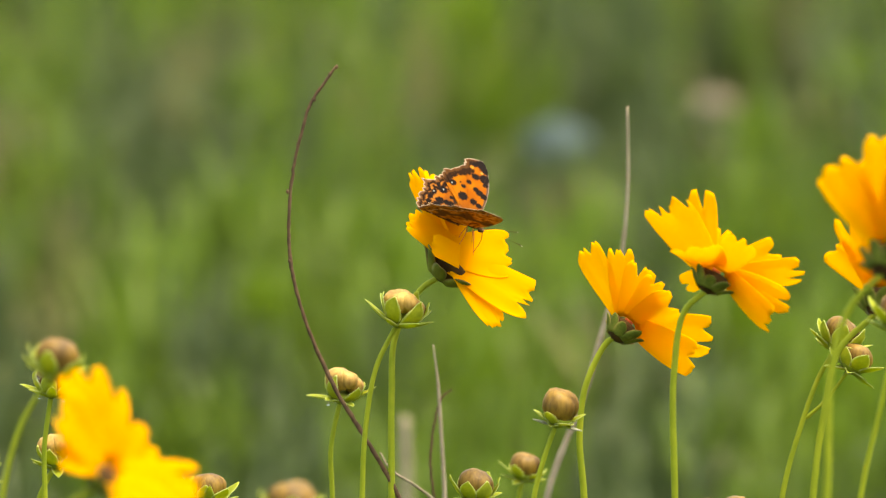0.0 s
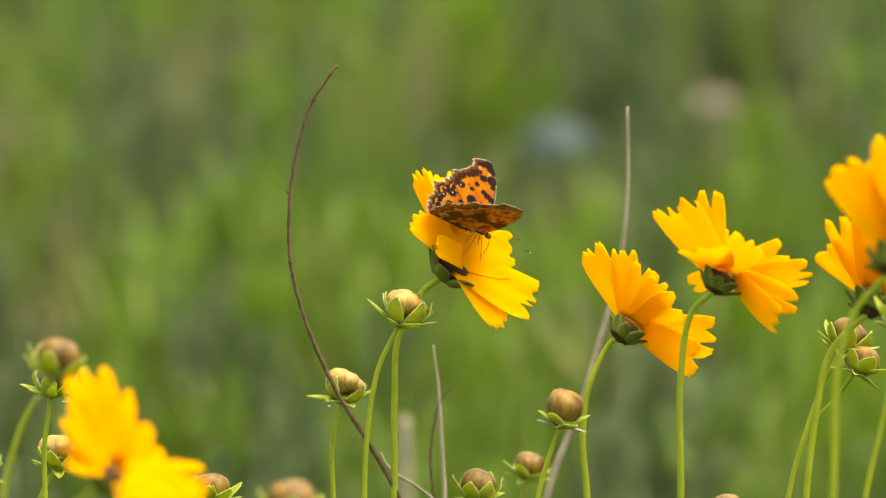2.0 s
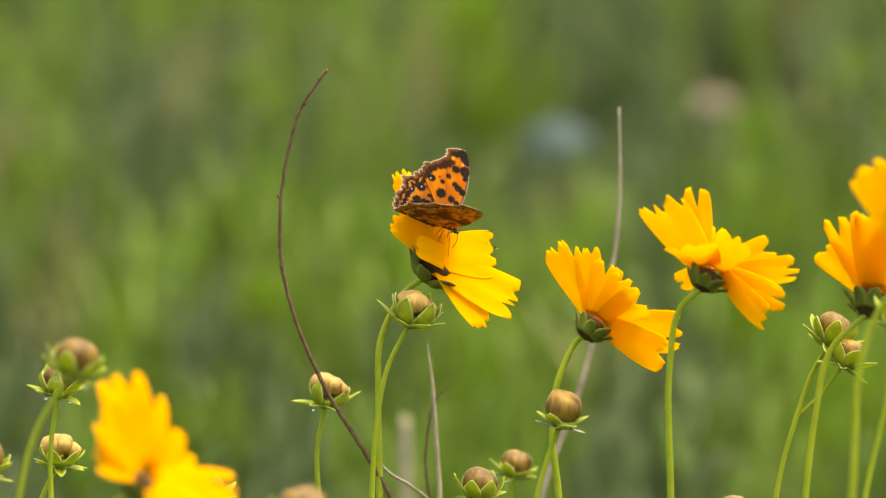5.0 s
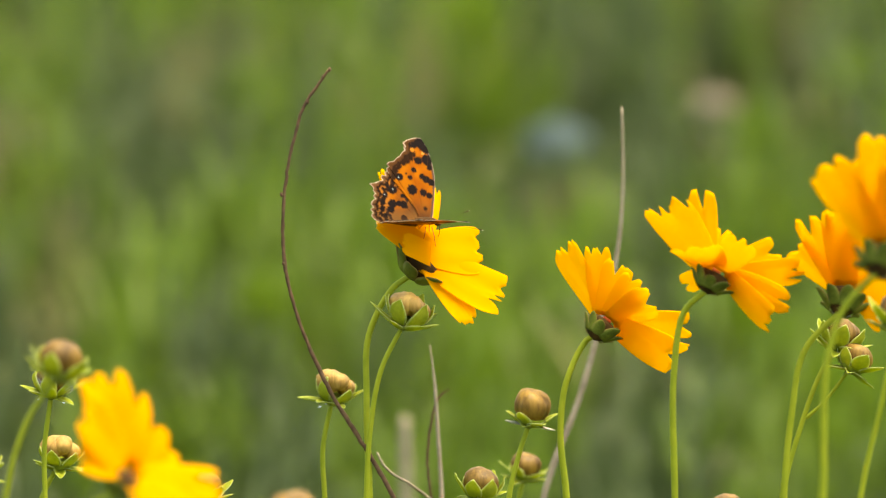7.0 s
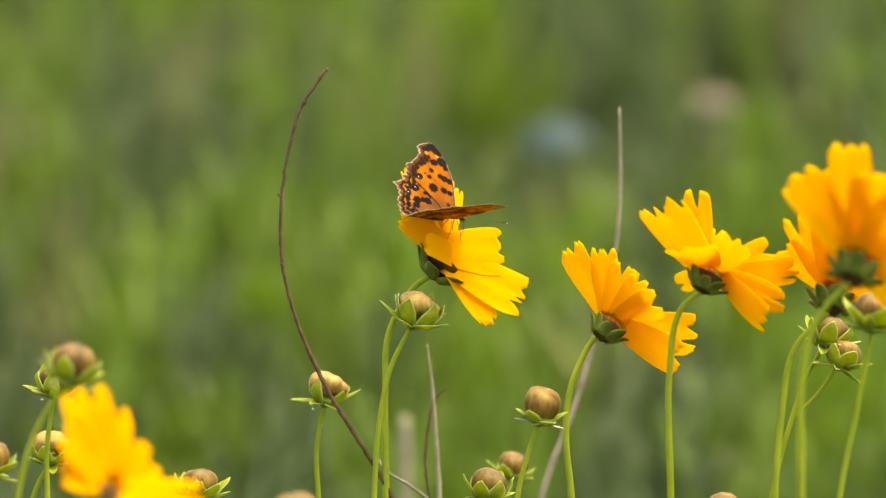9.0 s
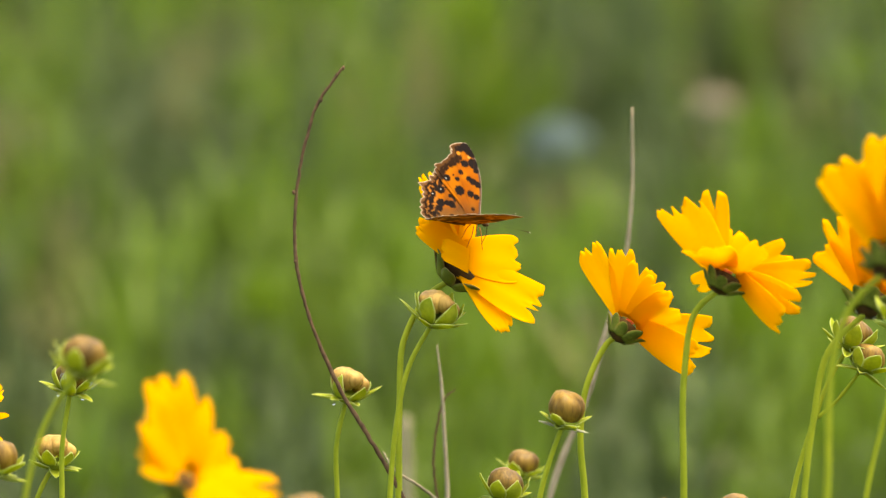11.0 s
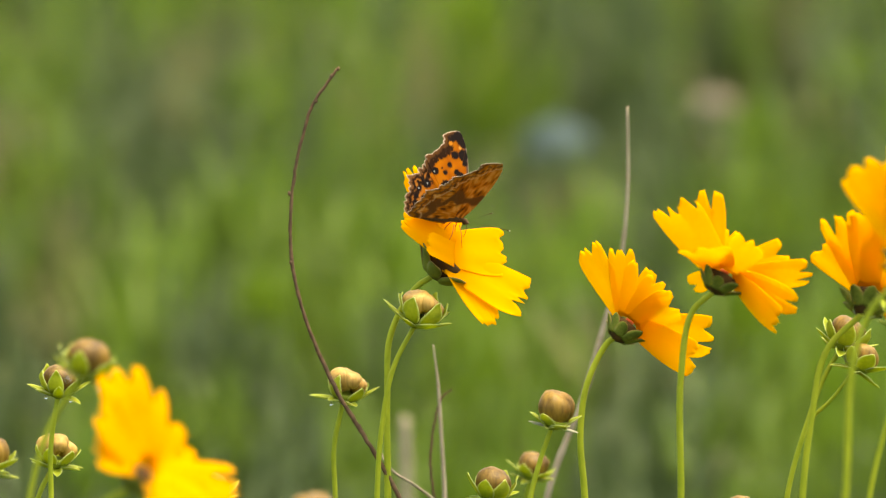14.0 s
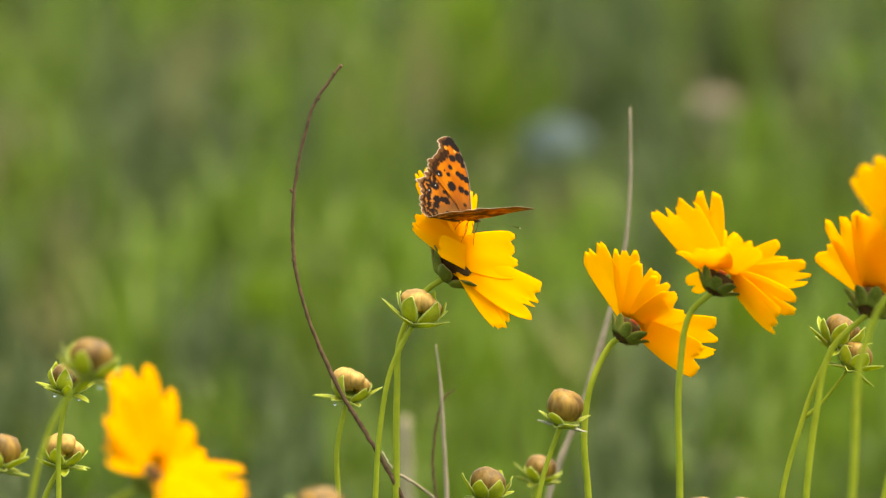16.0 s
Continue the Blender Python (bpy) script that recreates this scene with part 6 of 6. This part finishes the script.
    sway(bud_m, [(0, -0.0467, -0.2717, 0.0000, 0.00), (1.5, -0.0467, -0.2717, 0.0004, -0.24), (3.5, -0.0467, -0.2717, -0.0006, 0.90), (7, -0.0467, -0.2717, -0.0029, 0.06), (9, -0.0467, -0.2717, -0.0036, 0.21), (12.5, -0.0467, -0.2717, -0.0039, 0.96), (14.5, -0.0467, -0.2717, -0.0029, 1.12), (16, -0.0467, -0.2717, -0.0017, 1.47)])
    sway(bud_n, [(0, 0.0891, 0, 0, 0), (1.5, 0.0891, 0, 0, -1.01), (3.5, 0.0891, 0, -0.0004, 0), (7, 0.0891, 0, -0.0006, -2.36), (9, 0.0891, 0, 0.0004, -4.46), (12.5, 0.0891, 0, 0, -1.18), (14.5, 0.0891, 0, -0.0007, 1.01), (16, 0.0891, 0, 0.0004, -0.42)])
    sway(bud_o, [(0, 0.1006, 0.01, 0, 0), (1.5, 0.1006, 0.01, 0.0008, -0.77), (3.5, 0.1006, 0.01, 0, 0), (7, 0.1006, 0.01, 0.0008, -0.68), (9, 0.1006, 0.01, 0.0012, -0.94), (12.5, 0.1006, 0.01, 0.0004, 0.51), (14.5, 0.1006, 0.01, 0, 0.26), (16, 0.1006, 0.01, -0.0004, 0.34)])
    sway(bud_p, [(0, 0.1191, -0.12, 0.0005, 1.3), (0.5, 0.1191, -0.12, 0.0004, 1), (1, 0.1191, -0.12, 0.0003, 0.95), (1.5, 0.1191, -0.12, 0.0006, 1.51), (3.5, 0.1191, -0.12, 0.0007, 1.69), (4, 0.1191, -0.12, 0.0006, 1.6), (6.5, 0.1191, -0.12, 0.0006, 1.6), (7, 0.1191, -0.12, 0.0005, 1.3), (8, 0.1191, -0.12, 0.0006, 1.6), (8.5, 0.1191, -0.12, 0.0008, 1.89), (9, 0.1191, -0.12, 0, 0), (9.2, 0.1191, -0.12, 0.0006, 1.45), (11.5, 0.1191, -0.12, 0.0007, 1.77), (12.5, 0.1191, -0.12, 0.0013, 2.78), (14.5, 0.1191, -0.12, 0.0007, 1.69), (16, 0.1191, -0.12, 0.0013, 2.78)])
    sway(bud_h, [(0, 0.1122, 0.005, -0.0009, 0.7), (0.5, 0.1122, 0.005, -0.0008, 0.18), (1, 0.1122, 0.005, -0.0006, -0.19), (1.5, 0.1122, 0.005, -0.0002, 0.18), (2, 0.1122, 0.005, -0.0013, 1.12), (2.5, 0.1122, 0.005, -0.0006, 0.75), (3, 0.1122, 0.005, -0.0017, 1.64), (3.5, 0.1122, 0.005, -0.0006, 0.7), (4, 0.1122, 0.005, -0.0003, 1.38), (4.2, 0.1122, 0.005, 0.0005, 0.49), (6.3, 0.1122, 0.005, -0.0002, 0.23), (6.5, 0.1122, 0.005, -0.0006, 0.75), (7, 0.1122, 0.005, -0.0009, 0.7), (7.5, 0.1122, 0.005, 0.001, -0.76), (8, 0.1122, 0.005, -0.0015, 2), (8.5, 0.1122, 0.005, -0.001, 0.41), (9, 0.1122, 0.005, 0, 0), (9.2, 0.1122, 0.005, -0.0011, 1.26), (11.5, 0.1122, 0.005, -0.0005, 1.57), (12, 0.1122, 0.005, -0.0007, 2.47), (12.5, 0.1122, 0.005, 0.0002, 1.32), (13, 0.1122, 0.005, -0.0006, 2), (13.5, 0.1122, 0.005, -0.0002, 1.06), (14, 0.1122, 0.005, -0.0005, 1.06), (14.5, 0.1122, 0.005, -0.0007, 1.22), (15, 0.1122, 0.005, -0.0003, 0.8), (15.5, 0.1122, 0.005, -0.001, 1.84), (16, 0.1122, 0.005, -0.0003, 0.69)])
    sway(twig, [(0, 0.0289, 0, 0, 0), (0.5, 0.0289, 0, -0.0004, -0.16), (1, 0.0289, 0, 0.0001, -0.32), (1.5, 0.0289, 0, 0.0001, -0.32), (2, 0.0289, 0, 0, 0), (2.5, 0.0289, 0, 0.0001, -0.08), (3, 0.0289, 0, -0, 0.04), (3.5, 0.0289, 0, 0, 0), (4, 0.0289, 0, -0.0011, -0.6), (6.5, 0.0289, 0, -0.0003, -0.24), (7, 0.0289, 0, -0.0005, -0.32), (7.5, 0.0289, 0, 0.0004, -0.56), (8, 0.0289, 0, 0.0001, -0.08), (8.5, 0.0289, 0, -0.0004, -0.44), (9, 0.0289, 0, -0.0004, -0.44), (11.5, 0.0289, 0, -0.0007, 0.4), (12, 0.0289, 0, -0.0008, 0.24), (12.5, 0.0289, 0, -0.0009, 0.32), (13, 0.0289, 0, -0.0008, 0.24), (13.5, 0.0289, 0, -0.0006, 0.04), (14, 0.0289, 0, -0.0007, 0.08), (14.5, 0.0289, 0, -0.0004, 0.08), (15, 0.0289, 0, -0.0002, -0.04), (15.5, 0.0289, 0, -0, 0.28), (16, 0.0289, 0, 0.0001, 0.2)])
    sway(tall_stalk, [(0, 0.0141, 0.14, -0, 0), (0.5, 0.0141, 0.14, -0.0001, -0.14), (1, 0.0141, 0.14, -0.0003, -0.28), (1.5, 0.0141, 0.14, -0.0002, -0.23), (2, 0.0141, 0.14, -0, 0), (2.5, 0.0141, 0.14, -0.0001, -0.09), (3, 0.0141, 0.14, -0, 0), (3.5, 0.0141, 0.14, -0, 0), (4, 0.0141, 0.14, -0.0005, -0.56), (6.5, 0.0141, 0.14, -0.0002, -0.23), (7, 0.0141, 0.14, -0.0003, -0.28), (7.5, 0.0141, 0.14, -0.0005, -0.51), (8, 0.0141, 0.14, -0.0001, -0.14), (8.5, 0.0141, 0.14, -0.0004, -0.46), (9, 0.0141, 0.14, -0.0004, -0.42), (11.5, 0.0141, 0.14, 0.0003, 0.32), (12, 0.0141, 0.14, 0.0002, 0.18), (12.5, 0.0141, 0.14, 0.0003, 0.28), (13, 0.0141, 0.14, 0.0002, 0.18), (13.5, 0.0141, 0.14, -0, 0), (14, 0.0141, 0.14, -0, 0), (14.5, 0.0141, 0.14, 0, 0.05), (15, 0.0141, 0.14, -0, -0.05), (15.5, 0.0141, 0.14, 0.0002, 0.18), (16, 0.0141, 0.14, 0.0001, 0.14)])
    sway(short_stalk, [(0, 0.0033, 0.09, 0, 0), (0.5, 0.0033, 0.09, 0, -0.06), (1, 0.0033, 0.09, 0, -0.23), (1.5, 0.0033, 0.09, 0, -0.17), (2, 0.0033, 0.09, 0, 0), (2.5, 0.0033, 0.09, 0, 0), (3, 0.0033, 0.09, 0, 0), (3.5, 0.0033, 0.09, 0, 0), (4, 0.0033, 0.09, 0.0001, -0.46), (6.5, 0.0033, 0.09, 0, -0.23), (7, 0.0033, 0.09, 0, -0.23), (7.5, 0.0033, 0.09, 0, -0.4), (8, 0.0033, 0.09, 0, -0.17), (8.5, 0.0033, 0.09, 0.0001, -0.46), (9, 0.0033, 0.09, 0, -0.4), (11.5, 0.0033, 0.09, -0, 0.29), (12, 0.0033, 0.09, -0, 0.23), (12.5, 0.0033, 0.09, -0, 0.29), (13, 0.0033, 0.09, -0, 0.17), (13.5, 0.0033, 0.09, 0, 0), (14, 0.0033, 0.09, 0, 0), (14.5, 0.0033, 0.09, -0, 0.06), (15, 0.0033, 0.09, 0, 0), (15.5, 0.0033, 0.09, -0, 0.17), (16, 0.0033, 0.09, -0, 0.17)])


motions()
